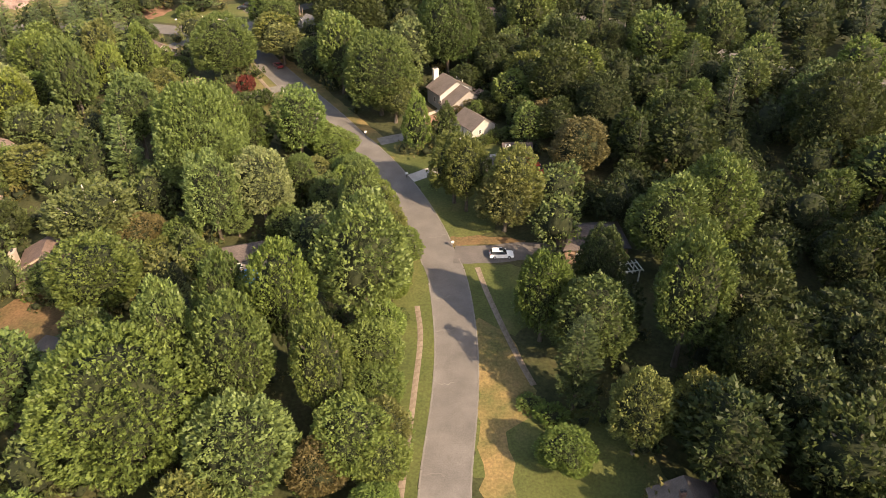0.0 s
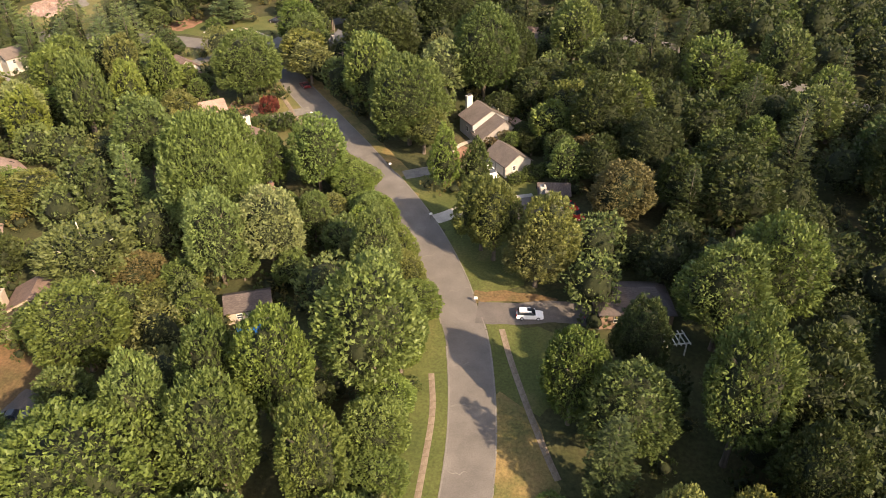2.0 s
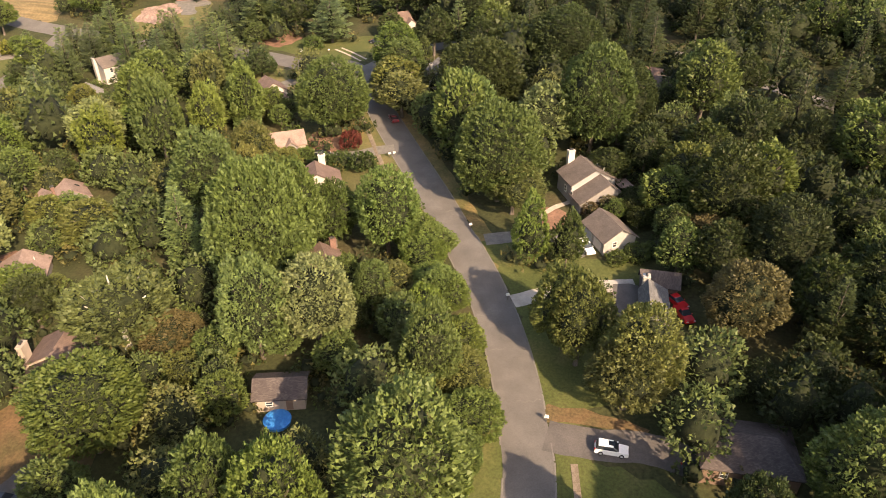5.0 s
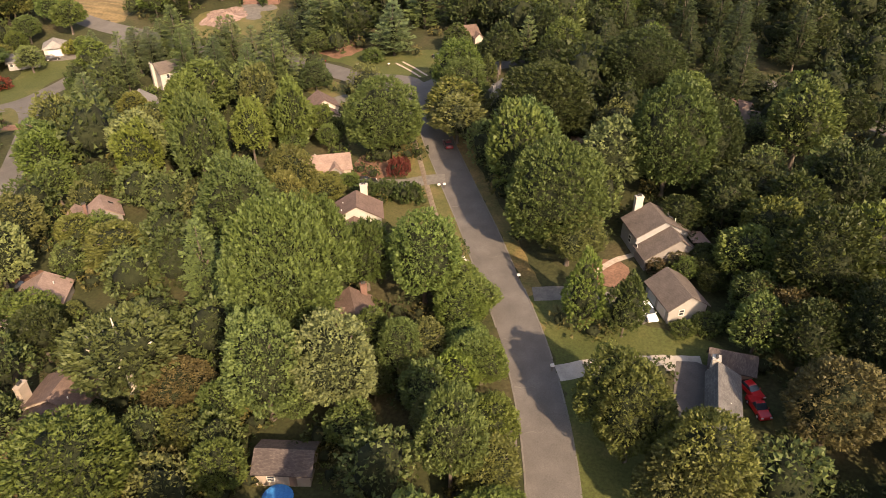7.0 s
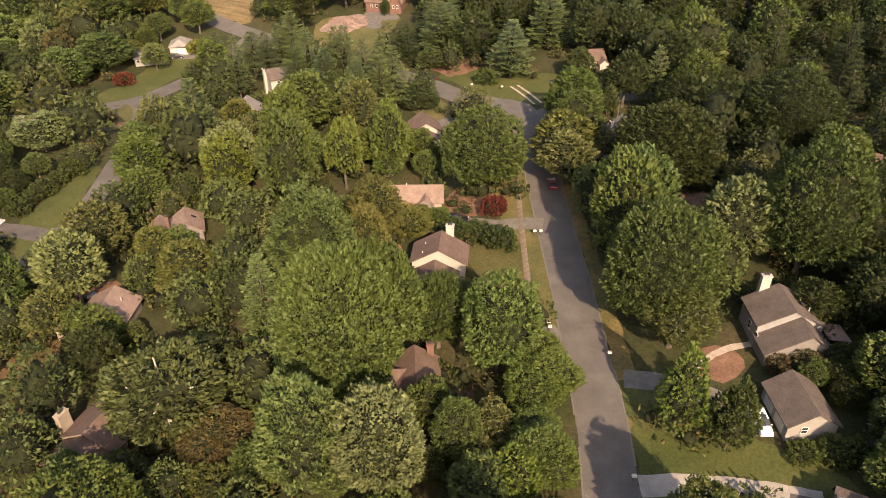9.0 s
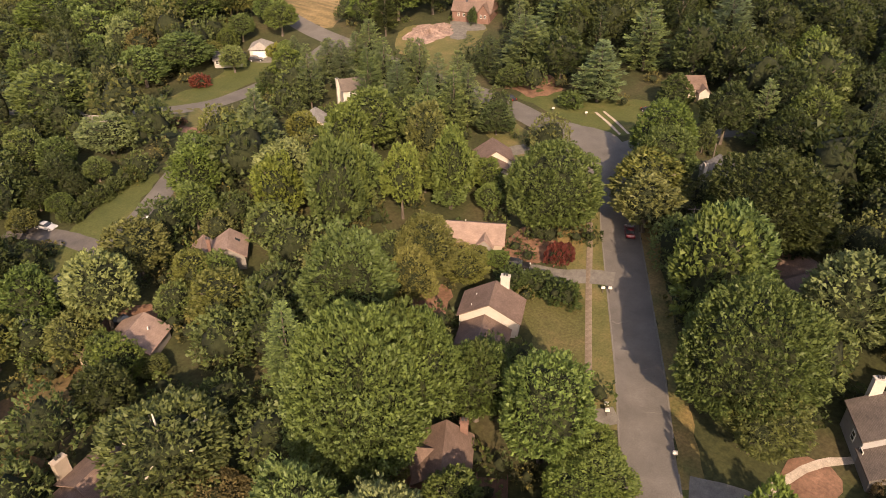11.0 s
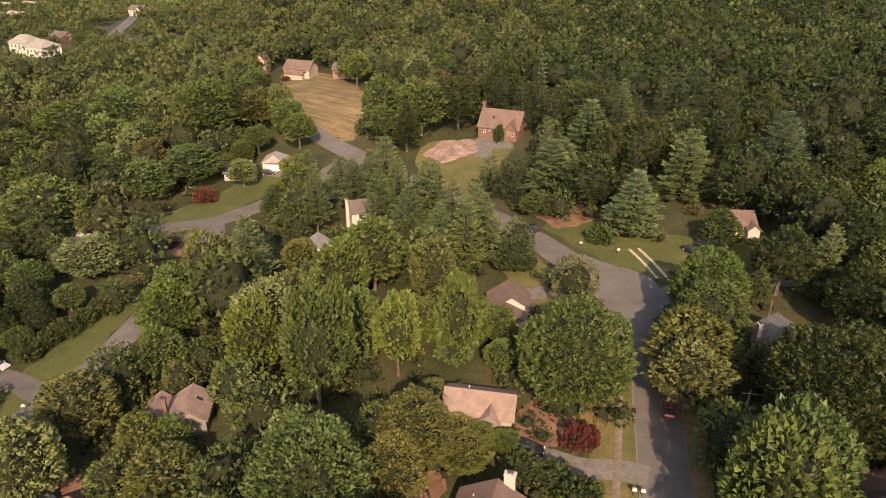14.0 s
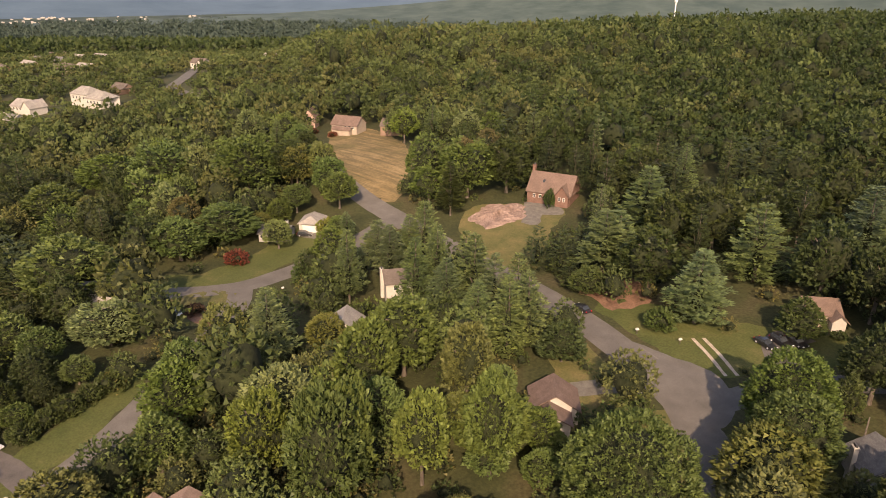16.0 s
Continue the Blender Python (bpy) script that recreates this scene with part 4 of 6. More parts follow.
for p in PLANTED:
    grid.setdefault((int(p[0] // 16), int(p[1] // 16)), []).append(p)
CLEAR = [(-460, 235, 34, 34), (-520, 330, 10, 40), (-900, 640, 60, 20), (-395, 300, 14, 12)]
FAR_ROAD = curve_points([(-392, 296), (-423, 301), (-472, 300), (-520, 327), (-582, 361), (-660, 400)], 4.0)
ribbon("road_6", FAR_ROAD, -4.2, 4.2, ASPHALT, 0.5, "pale grey suburban road far down the slope", "road", 2)
tries = 0
while tries < 36000:
    tries += 1
    far = tries % 10 > 2
    yaw, dist = radians(pick.uniform(-6, 88) if far else pick.uniform(-58, 92)), (300 + 1250 * pick.random() ** 1.35 if far else 12 + 388 * pick.random() ** 0.6)
    ex, ey = (-20, 120) if far else (-4, 40)
    x, y = ex - math.sin(yaw) * dist, ey + math.cos(yaw) * dist
    d = math.hypot(x + 20, y - 120)
    wide = pick.choice([3.4, 4.2, 5.0, 6.0, 7.2]) * pick.uniform(0.9, 1.1) if d < 600 else pick.uniform(5.5, 8.5)
    if x > 135 or y < 30 or crowded(x, y, wide, 0.76 if d < 330 else 0.72) or not is_free(x, y, wide) or any(((x - a) / rx) ** 2 + ((y - b) / ry) ** 2 < 1 for a, b, rx, ry in CLEAR):
        continue
    # low young trees among the suburb's houses in the west
    bearing = math.degrees(math.atan2(-(x + 21), y - 123))
    suburb = bearing > 60 and 400 < d < 1000
    if d > 430 and not 13 < bearing < 84:
        continue
    if suburb and pick.random() < 0.4:
        continue
    if near_line(x, y, FAR_ROAD, 5 + wide * 0.5):
        continue
    if suburb:
        wide *= 0.75
    tall = wide * pick.uniform(2.2, 2.9) if d < 600 else wide * pick.uniform(1.9, 2.5)
    if suburb:
        tall = wide * pick.uniform(1.2, 1.8)
    grid.setdefault((int(x // 16), int(y // 16)), []).append((x, y, wide))
    if d > 480 and bearing < 58:
        tall *= pick.uniform(1.0, 1.5)
    if -120 < x < 80 and y < 225 and wide > 5.2:
        wide, tall = 5.2, tall * 5.2 / wide
    spot = (x, y, ground_at(x, y) - 0.3, wide, min(tall, 19 if d < 480 or bearing > 58 else 32))
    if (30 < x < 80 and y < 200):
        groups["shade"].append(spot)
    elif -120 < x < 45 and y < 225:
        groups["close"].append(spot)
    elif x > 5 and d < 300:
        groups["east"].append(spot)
    elif bearing + pick.gauss(0, 8) < 36 and d > 260:
        groups["hill" if d < 560 else "crest" if d < 950 else "last"].append(spot)
    elif x > -75 and 225 < y and d < 300:
        groups["east"].append(spot)
    elif d < 300:
        groups["pine" if pick.random() < (0.4 if x > -150 and y > 230 else 0.12) else "near"].append(spot)
    elif d < 560:
        groups["mid"].append(spot)
    else:
        groups["far" if d < 950 else "last"].append(spot)
SHADES = [((0.060, 0.077, 0.027), "green"), ((0.041, 0.055, 0.019), "deep green"), ((0.073, 0.079, 0.029), "olive green"), ((0.066, 0.085, 0.029), "fresh green")]
for k, (tone, word) in enumerate(SHADES):
    if groups["close"][k::4]:
        woods("woodland", f"{word} young broadleaf trees between the houses", groups["close"][k::4], close_pts, 0.62, tuple(v * 1.65 for v in tone), LEAF, 5.5)
    if groups["near"][k::4]:
        woods("woodland", f"{word} broadleaf trees filling the woods", groups["near"][k::4], mid_pts, 0.8, tuple(v * 1.15 for v in tone), LEAF, 5.5)
    if groups["mid"][k::4]:
        woods("woodland", f"{word} broadleaf forest in the middle distance", groups["mid"][k::4], far_pts, 1.2, tuple(v * 1.35 for v in tone), FAR_LEAF, 5.5)
    if groups["far"][k::4]:
        woods("woodland", f"{word} forest canopy far off", groups["far"][k::4], vfar_pts, 1.9, tuple(v * 1.35 for v in tone), FAR_LEAF, 5.5)
for key, pts_, size_, word in (("hill", far_pts, 1.2, "deep green forest on the northern slope"), ("crest", vfar_pts, 1.9, "deep green forest along the ridge"), ("last", last_pts, 2.8, "hazy dark green forest at the horizon")):
    for k, tone in enumerate(((0.041, 0.061, 0.02), (0.055, 0.074, 0.024), (0.033, 0.051, 0.018))):
        woods("woodland", word, groups[key][k::3], pts_, size_, tone, FAR_LEAF, 5.5)
# eastern woods: their shade is put into these lowered leaf colours
woods("woodland", "deep green trees of the eastern woods, shade put into their colour", groups["shade"], close_pts, 0.62, (0.036, 0.048, 0.017), LEAF, 5.5)
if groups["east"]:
    woods("woodland", "dark trees filling the eastern woods, shade put into their colour", groups["east"], mid_pts, 0.8, (0.034, 0.046, 0.016), LEAF, 5.5)
if groups["pine"]:
    woods("pinewood", "dark green pines filling the woods", groups["pine"], mid_pine, 0.62, TONES["fir"], NEEDLE, 5.5, 2.4)

# the woods go on to the south, behind the start of the flight
south = []
for k in range(900):
    x, y = pick.uniform(-120, 120), pick.uniform(-75, 42)
    wide = pick.uniform(4.0, 6.6)
    if abs(x - 2.2) < 7 + wide or (y > 26 and (8 < x < 40 or abs(x) < 14)) or crowded(x, y, wide):
        continue
    grid.setdefault((int(x // 16), int(y // 16)), []).append((x, y, wide))
    south.append((x, y, ground_at(x, y) - 0.3, wide, wide * pick.uniform(2.0, 2.5)))
woods("woodland", "green broadleaf woods south of the houses", south, far_pts, 1.0, (0.07, 0.088, 0.03), LEAF, 5.5)

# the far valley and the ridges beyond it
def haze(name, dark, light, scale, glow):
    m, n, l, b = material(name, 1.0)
    # aerial haze is painted in: its tint is both base colour and glow
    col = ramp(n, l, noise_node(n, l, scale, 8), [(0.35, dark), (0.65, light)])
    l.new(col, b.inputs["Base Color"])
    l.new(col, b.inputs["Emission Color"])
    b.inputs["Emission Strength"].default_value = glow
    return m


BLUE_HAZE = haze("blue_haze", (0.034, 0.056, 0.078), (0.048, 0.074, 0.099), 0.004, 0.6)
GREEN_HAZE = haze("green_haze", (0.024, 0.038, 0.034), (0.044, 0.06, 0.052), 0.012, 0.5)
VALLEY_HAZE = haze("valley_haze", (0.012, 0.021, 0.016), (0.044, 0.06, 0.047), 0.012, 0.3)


def ridge(name, yaw0, yaw1, rings, mat, label, seed, dip=None, fade=None, waves=0.16):
    """Rings of land round the place, far out; dip: a saddle at this bearing; fade: the bearings between which it sinks away."""
    verts, faces = [], []
    steps, n = 120, len(rings)
    for k in range(steps + 1):
        f = k / steps
        deg = yaw0 + (yaw1 - yaw0) * f
        yaw = radians(deg)
        rise = 1.0 + waves * math.sin(f * 9 + seed) + 0.5 * waves * math.sin(f * 23 + 1)
        if dip:
            rise *= 1 - dip[2] * math.exp(-((deg - dip[0]) / dip[1]) ** 2)
        if fade:
            g = min(1, max(0, (deg - fade[0]) / (fade[1] - fade[0])))
            rise *= 1 - g * g * (3 - 2 * g)
        for j, (dist, z) in enumerate(rings):
            verts.append((-20 - math.sin(yaw) * dist, 120 + math.cos(yaw) * dist, z if j < 1 else rings[0][1] + (z - rings[0][1]) * rise))
    for k in range(steps):
        for i in range(n - 1):
            a = k * n + i
            faces.append((a, a + 1, a + n + 1, a + n))
    return tagged(new(name, mesh_from(name, verts, faces, mat, True)), label, "mountains", kind="structure")


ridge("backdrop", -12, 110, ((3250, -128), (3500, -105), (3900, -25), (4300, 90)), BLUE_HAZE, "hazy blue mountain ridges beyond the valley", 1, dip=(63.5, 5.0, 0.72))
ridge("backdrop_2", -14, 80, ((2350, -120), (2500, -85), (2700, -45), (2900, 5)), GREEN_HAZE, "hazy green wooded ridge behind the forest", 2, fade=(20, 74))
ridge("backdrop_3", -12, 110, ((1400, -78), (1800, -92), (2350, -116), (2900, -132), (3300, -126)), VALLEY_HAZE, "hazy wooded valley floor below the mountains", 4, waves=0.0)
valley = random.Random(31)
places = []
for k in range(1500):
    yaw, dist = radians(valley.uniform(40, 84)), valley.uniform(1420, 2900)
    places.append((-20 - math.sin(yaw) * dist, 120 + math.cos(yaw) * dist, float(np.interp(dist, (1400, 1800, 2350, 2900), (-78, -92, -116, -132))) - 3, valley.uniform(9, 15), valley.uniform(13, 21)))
# the bluish leaf colour has the valley's haze mixed into it
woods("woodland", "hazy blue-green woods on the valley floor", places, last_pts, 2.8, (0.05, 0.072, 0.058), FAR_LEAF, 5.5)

# ---- houses ----
def part(name, bm, mat, parent, label=""):
    me = bpy.data.meshes.new(name)
    bm.to_mesh(me)
    bm.free()
    me.materials.append(mat)
    ob = new(name, me)
    ob.parent = parent
    return tagged(ob, label)


def box(bm, x0, x1, y0, y1, z0, z1):
    m = Matrix.LocRotScale(((x0 + x1) / 2, (y0 + y1) / 2, (z0 + z1) / 2), None, (x1 - x0, y1 - y0, z1 - z0))
    return bmesh.ops.create_cube(bm, size=1, matrix=m)["verts"]


def shingles(name, a, b):
    """Weathered asphalt shingles: courses of slightly differing tone."""
    m, n, l, bs = material(name, 0.95)
    c = n.new("ShaderNodeTexCoord")
    br = n.new("ShaderNodeTexBrick")
    br.inputs["Scale"].default_value = 1.0
    br.inputs["Brick Width"].default_value, br.inputs["Row Height"].default_value = 0.34, 0.15
    br.inputs["Mortar Size"].default_value = 0.012
    br.inputs["Color1"].default_value, br.inputs["Color2"].default_value, br.inputs["Mortar"].default_value = (*a, 1), (*b, 1), (*[v * 0.75 for v in a], 1)
    l.new(c.outputs["Object"], br.inputs["Vector"])
    stain = ramp(n, l, noise_node(n, l, 0.5, 5), [(0.3, (0.72, 0.7, 0.68)), (0.7, (1.08, 1.05, 1.0))])
    l.new(blend(n, l, 1.0, br.outputs["Color"], stain, "MULTIPLY"), bs.inputs["Base Color"])
    bump(n, l, bs, noise_node(n, l, 9.0, 3), 0.4, 0.02)
    return m


def siding(name, a, rows=0.2):
    m, n, l, bs = material(name, 0.7)
    c = n.new("ShaderNodeTexCoord")
    w = n.new("ShaderNodeTexWave")
    w.wave_type, w.bands_direction, w.wave_profile = "BANDS", "Z", "SAW"
    w.inputs["Scale"].default_value = 0.314 / rows
    w.inputs["Distortion"].default_value = 0.0
    l.new(c.outputs["Object"], w.inputs["Vector"])
    stain = ramp(n, l, noise_node(n, l, 0.8, 5), [(0.3, tuple(v * 0.82 for v in a)), (0.7, a)])
    l.new(blend(n, l, 0.25, stain, ramp(n, l, w.outputs["Fac"], [(0.0, (0.5, 0.5, 0.5)), (0.25, (1, 1, 1))]), "MULTIPLY"), bs.inputs["Base Color"])
    bump(n, l, bs, w.outputs["Fac"], 0.5, 0.02)
    return m


ROOF_BROWN = shingles("brown_shingles", (0.105, 0.088, 0.078), (0.135, 0.114, 0.1))
ROOF_TAN = shingles("tan_shingles", (0.215, 0.157, 0.133), (0.265, 0.196, 0.168))
ROOF_RUST = shingles("rust_shingles", (0.13, 0.092, 0.077), (0.162, 0.116, 0.098))
ROOF_GREY = shingles("grey_shingles", (0.1, 0.1, 0.102), (0.155, 0.155, 0.155))
ROOF_DARK = shingles("dark_shingles", (0.06, 0.05, 0.048), (0.1, 0.085, 0.08))
ROOF_PALE = shingles("pale_shingles", (0.22, 0.21, 0.195), (0.28, 0.268, 0.25))
WHITE = siding("white_siding", (0.4, 0.375, 0.335))
CREAM = siding("cream_siding", (0.34, 0.285, 0.23))
GREY_WALL = siding("grey_siding", (0.27, 0.265, 0.26))
BRICK_WALL = surface("red_brick_wall", [(0.3, (0.13, 0.076, 0.06)), (0.7, (0.19, 0.112, 0.088))], 1.0, 8.0, 0.4, 0.9, 0.01)
# grey siding in a dimmed colour, for walls that came out too bright
DIM_WALL = siding("dimmed_siding", (0.2, 0.185, 0.17))
PALE_WALL = siding("pale_grey_siding", (0.3, 0.285, 0.26))
PINK_WALL = siding("pink_siding", (0.42, 0.28, 0.23))
BROWN_WALL = siding("brown_siding", (0.2, 0.135, 0.1))
TRIM = surface("painted_trim", [(0.3, (0.46, 0.44, 0.4)), (0.7, (0.56, 0.54, 0.5))], 1.0, None, 0.3, 0.6)
GLASS, gn, gl, gb = material("window_glass", 0.08)
gb.inputs["Base Color"].default_value, gb.inputs["Specular IOR Level"].default_value = (0.03, 0.035, 0.04, 1), 0.6


def wing(house, x0, x1, y0, y1, wall, rise, wall_mat, roof_mat, axis="x", base=0.0, over=0.45, hip=0.0, lean=0.5):
    """A wing with gables: walls up to the eaves, a roof slab of two slopes. axis: the way the ridge runs; lean: where the ridge stands across the span."""
    def place(u, v, z):
        return (u, v, z) if axis == "x" else (v, u, z)
    a0, a1, b0, b1 = (x0, x1, y0, y1) if axis == "x" else (y0, y1, x0, x1)
    mid = b0 + (b1 - b0) * lean
    bm = bmesh.new()
    foot = -2.5
    v = [bm.verts.new(place(*q)) for q in ((a0, b0, base + foot), (a0, b1, base + foot), (a1, b1, base + foot), (a1, b0, base + foot), (a0, b0, base + wall), (a0, b1, base + wall), (a1, b1, base + wall), (a1, b0, base + wall))]
    ga, gb_ = bm.verts.new(place(a0 + hip, mid, base + wall + rise - 0.06)), bm.verts.new(place(a1 - hip, mid, base + wall + rise - 0.06))
    for f in ((0, 3, 7, 4), (1, 5, 6, 2)):
        bm.faces.new([v[i] for i in f])
    bm.faces.new([v[0], v[4], ga, v[5], v[1]])
    bm.faces.new([v[3], v[2], v[6], gb_, v[7]])
    bm.faces.new([v[4], v[7], gb_, ga])
    bm.faces.new([v[5], ga, gb_, v[6]])
    bmesh.ops.recalc_face_normals(bm, faces=bm.faces)
    part("wall", bm, wall_mat, house)
    # roof slab with overhang
    bm = bmesh.new()
    sl, sr = rise / (mid - b0), rise / (b1 - mid)
    zl, zr = base + wall - over * sl, base + wall - over * sr
    t = 0.18
    ring = []
    for a, h in ((a0 - over, hip), (a1 + over, -hip)):
        for dz in (0.06, 0.06 + t):
            ring.append([bm.verts.new(place(a, b0 - over, zl + dz)), bm.verts.new(place(a + h * 1.0, mid, base + wall + rise + dz)), bm.verts.new(place(a, b1 + over, zr + dz))])
    lo0, hi0, lo1, hi1 = ring
    for k in (0, 1):
        bm.faces.new([hi0[k], hi0[k + 1], hi1[k + 1], hi1[k]])
        bm.faces.new([lo0[k], lo1[k], lo1[k + 1], lo0[k + 1]])
    if hip:
        bm.faces.new(hi0)
        bm.faces.new(hi1)
    for lo, hi in ((lo0, hi0), (lo1, hi1)):
        for k in (0, 1):
            bm.faces.new([lo[k], lo[k + 1], hi[k + 1], hi[k]])
    for k in (0, 2):
        bm.faces.new([lo0[k], hi0[k], hi1[k], lo1[k]])
    bmesh.ops.recalc_face_normals(bm, faces=bm.faces)
    return part("roof", bm, roof_mat, house)


def chimney(house, x, y, wx, wy, top, mat, base=-2.5):
    bm = bmesh.new()
    box(bm, x - wx / 2, x + wx / 2, y - wy / 2, y + wy / 2, base, top)
    box(bm, x - wx / 2 - 0.08, x + wx / 2 + 0.08, y - wy / 2 - 0.08, y + wy / 2 + 0.08, top - 0.25, top - 0.05)
    ch = part("chimney", bm, mat, house)
    bm = bmesh.new()
    for k in (-0.22, 0.22):
        box(bm, x - 0.16 + k * (wx > wy), x + 0.16 + k * (wx > wy), y - 0.16 + k * (wx <= wy), y + 0.16 + k * (wx <= wy), top, top + 0.4)
    part("flue", bm, DARK_METAL, ch)
    return ch


DARK_METAL = surface("dark_metal", [(0.3, (0.03, 0.03, 0.032)), (0.7, (0.06, 0.06, 0.06))], 2.0, None, 0.3, 0.5)


def window(house, x, y, z, w, h, face):
    """A framed window on a wall; face: the way it looks, one of x+, x-, y+, y-."""
    ax, sg = face[0], 1 if face[1] == "+" else -1
    def put(bm, a0, a1, z0, z1, d0, d1):
        if ax == "x":
            box(bm, x + min(sg * d0, sg * d1), x + max(sg * d0, sg * d1), y + a0, y + a1, z + z0, z + z1)
        else:
            box(bm, x + a0, x + a1, y + min(sg * d0, sg * d1), y + max(sg * d0, sg * d1), z + z0, z + z1)
    bm = bmesh.new()
    for q in ((-w / 2 - 0.1, w / 2 + 0.1, h, h + 0.1), (-w / 2 - 0.1, w / 2 + 0.1, -0.1, 0.0), (-w / 2 - 0.1, -w / 2, 0, h), (w / 2, w / 2 + 0.1, 0, h), (-w / 2, w / 2, h / 2 - 0.03, h / 2 + 0.03)):
        put(bm, *q, 0.0, 0.09)
    wd = part("window", bm, TRIM, house)
    bm = bmesh.new()
    put(bm, -w / 2, w / 2, 0, h, 0.0, 0.04)
    part("pane", bm, GLASS, wd, "dark reflecting window glass")
    return wd


def house_at(x, y, turn, label, lift=0.0, name="house"):
    h = new(name)
    h.matrix_world = pose(x, y, ground_at(x, y) + lift, 0, 0, turn)
    return tagged(h, label, "house", "houses of the suburb")


def front_windows(h, x, y, z, n, step, face, w=0.9, hgt=1.3):
    for k in range(n):
        d = (k - (n - 1) / 2) * step
        window(h, x + (d if face[0] == "y" else 0), y + (d if face[0] == "x" else 0), z, w, hgt, face)


def skylight(h, x, y, z, pitch, axis="x"):
    bm = bmesh.new()
    box(bm, -0.35, 0.35, -0.55, 0.55, 0.0, 0.14)
    bmesh.ops.transform(bm, matrix=pose(x, y, z, pitch if axis == "x" else 0, pitch if axis == "y" else 0, 0), verts=bm.verts)
    return part("skylight", bm, GLASS, h)


def vent(h, x, y, z):
    bm = bmesh.new()
    bmesh.ops.create_cone(bm, cap_ends=True, segments=8, radius1=0.09, radius2=0.09, depth=0.6, matrix=pose(x, y, z + 0.2))
    return part("vent_pipe", bm, TRIM, h)


def door(h, x, y, face, w=1.0, mat=None, hgt=2.05, z=0.05):
    ax, sg = face[0], 1 if face[1] == "+" else -1
    bm = bmesh.new()
    if ax == "x":
        box(bm, min(x, x + sg * 0.06), max(x, x + sg * 0.06), y - w / 2, y + w / 2, z, z + hgt)
    else:
        box(bm, x - w / 2, x + w / 2, min(y, y + sg * 0.06), max(y, y + sg * 0.06), z, z + hgt)
    return part("door", bm, mat or TRIM, h)


def flat_roof(h, x0, x1, y0, y1, z, mat, tilt=0.0):
    bm = bmesh.new()
    for v in box(bm, x0, x1, y0, y1, z - 0.16, z):
        v.co.z -= tilt * (v.co.y - y0) / (y1 - y0)
    part("porch_roof", bm, mat, h)
    for x in (x0 + 0.2, x1 - 0.2):
        bm = bmesh.new()
        box(bm, x - 0.07, x + 0.07, y1 - 0.3, y1 - 0.16, -1.5, z - 0.1 - tilt)
        part("post", bm, TRIM, h)


# east of the main road
h = house_at(1.9, 180.0, -59.2, "two-storey house with brown shingled gables and a white chimney")
wing(h, -3.4, 3.2, -5.0, 5.0, 4.0, 2.7, GREY_WALL, ROOF_BROWN)
# this front wing's siding is darkened to stand for the shadow on it
wing(h, 3.2, 7.6, -5.0, 5.4, 2.0, 3.5, DIM_WALL, ROOF_BROWN, lean=0.6)
chimney(h, -4.0, -2.2, 0.9, 1.5, 8.4, WHITE)
flat_roof(h, 0.8, 5.0, 5.4, 9.0, 2.8, ROOF_TAN, 0.5)
window(h, 7.6, 1.4, 1.4, 0.8, 1.0, "x+")
front_windows(h, 2.0, -5.0, 1.3, 2, 3.0, "y-")
skylight(h, 0.4, 2.3, 6.05, -28)
vent(h, -1.0, 2.6, 5.75), vent(h, 1.4, 3.0, 5.55)
g = house_at(7.9, 163.0, -56.7, "white garage with a dark brown shingled roof beside a driveway", name="garage")
wing(g, -4.0, 3.9, -3.5, 3.3, 2.6, 2.2, PALE_WALL, ROOF_BROWN)
window(g, 3.9, -1.2, 1.2, 0.8, 1.0, "x+")
door(g, 1.6, -3.5, "y-", 2.6, TRIM, 2.1)
door(g, -1.8, -3.5, "y-", 2.6, TRIM, 2.1)
r = house_at(15.0, 142.0, -87.0, "low grey-roofed house with lichened shingles and a carport")
wing(r, -4.3, 4.4, -0.6, 3.5, 3.0, 1.7, GREY_WALL, ROOF_GREY, lean=0.22)
wing(r, -9.2, -5.9, -0.4, 5.8, 2.7, 1.5, BROWN_WALL, ROOF_DARK, axis="y", lean=0.3)
wing(r, 4.4, 7.6, -0.9, 2.9, 2.2, 1.2, DIM_WALL, ROOF_PALE, lean=0.35, hip=1.4)
chimney(r, -5.2, 0.1, 1.3, 1.1, 5.2, WHITE)
vent(r, 2.6, 2.2, 3.5), skylight(r, 2.9, 1.6, 4.05, -28)
door(r, 2.0, -0.6, "y-", 2.4, TRIM)
d = house_at(29.0, 116.0, 4.0, "dark low hip-roofed house deep in tree shade")
wing(d, -6.2, 6.2, -4.4, 4.4, 2.8, 2.2, BROWN_WALL, ROOF_DARK, hip=3.2)
front_windows(d, 0, -4.4, 1.1, 3, 3.4, "y-")
k = house_at(34.6, 106.6, 12.0, "small white timber garden pergola by a clearing", name="pergola")
for x in (-1.5, 1.5):
    for y in (-1.2, 1.2):
        bm = bmesh.new()
        box(bm, x - 0.09, x + 0.09, y - 0.09, y + 0.09, -0.5, 2.5)
        part("post", bm, TRIM, k)
for i in range(6):
    bm = bmesh.new()
    box(bm, -2.1 + i * 0.8 - 0.06, -2.1 + i * 0.8 + 0.06, -1.8, 1.8, 2.68, 2.86)
    part("rafter", bm, TRIM, k)
for y in (-1.2, 1.2):
    bm = bmesh.new()
    box(bm, -2.2, 2.2, y - 0.07, y + 0.07, 2.5, 2.68)
    part("beam", bm, TRIM, k)
t = house_at(32.0, 56.6, 95.0, "house with a weathered grey-brown gable roof by a lawn")
wing(t, -5.0, 3.4, -4.3, 4.3, 3.3, 2.0, GREY_WALL, ROOF_BROWN)
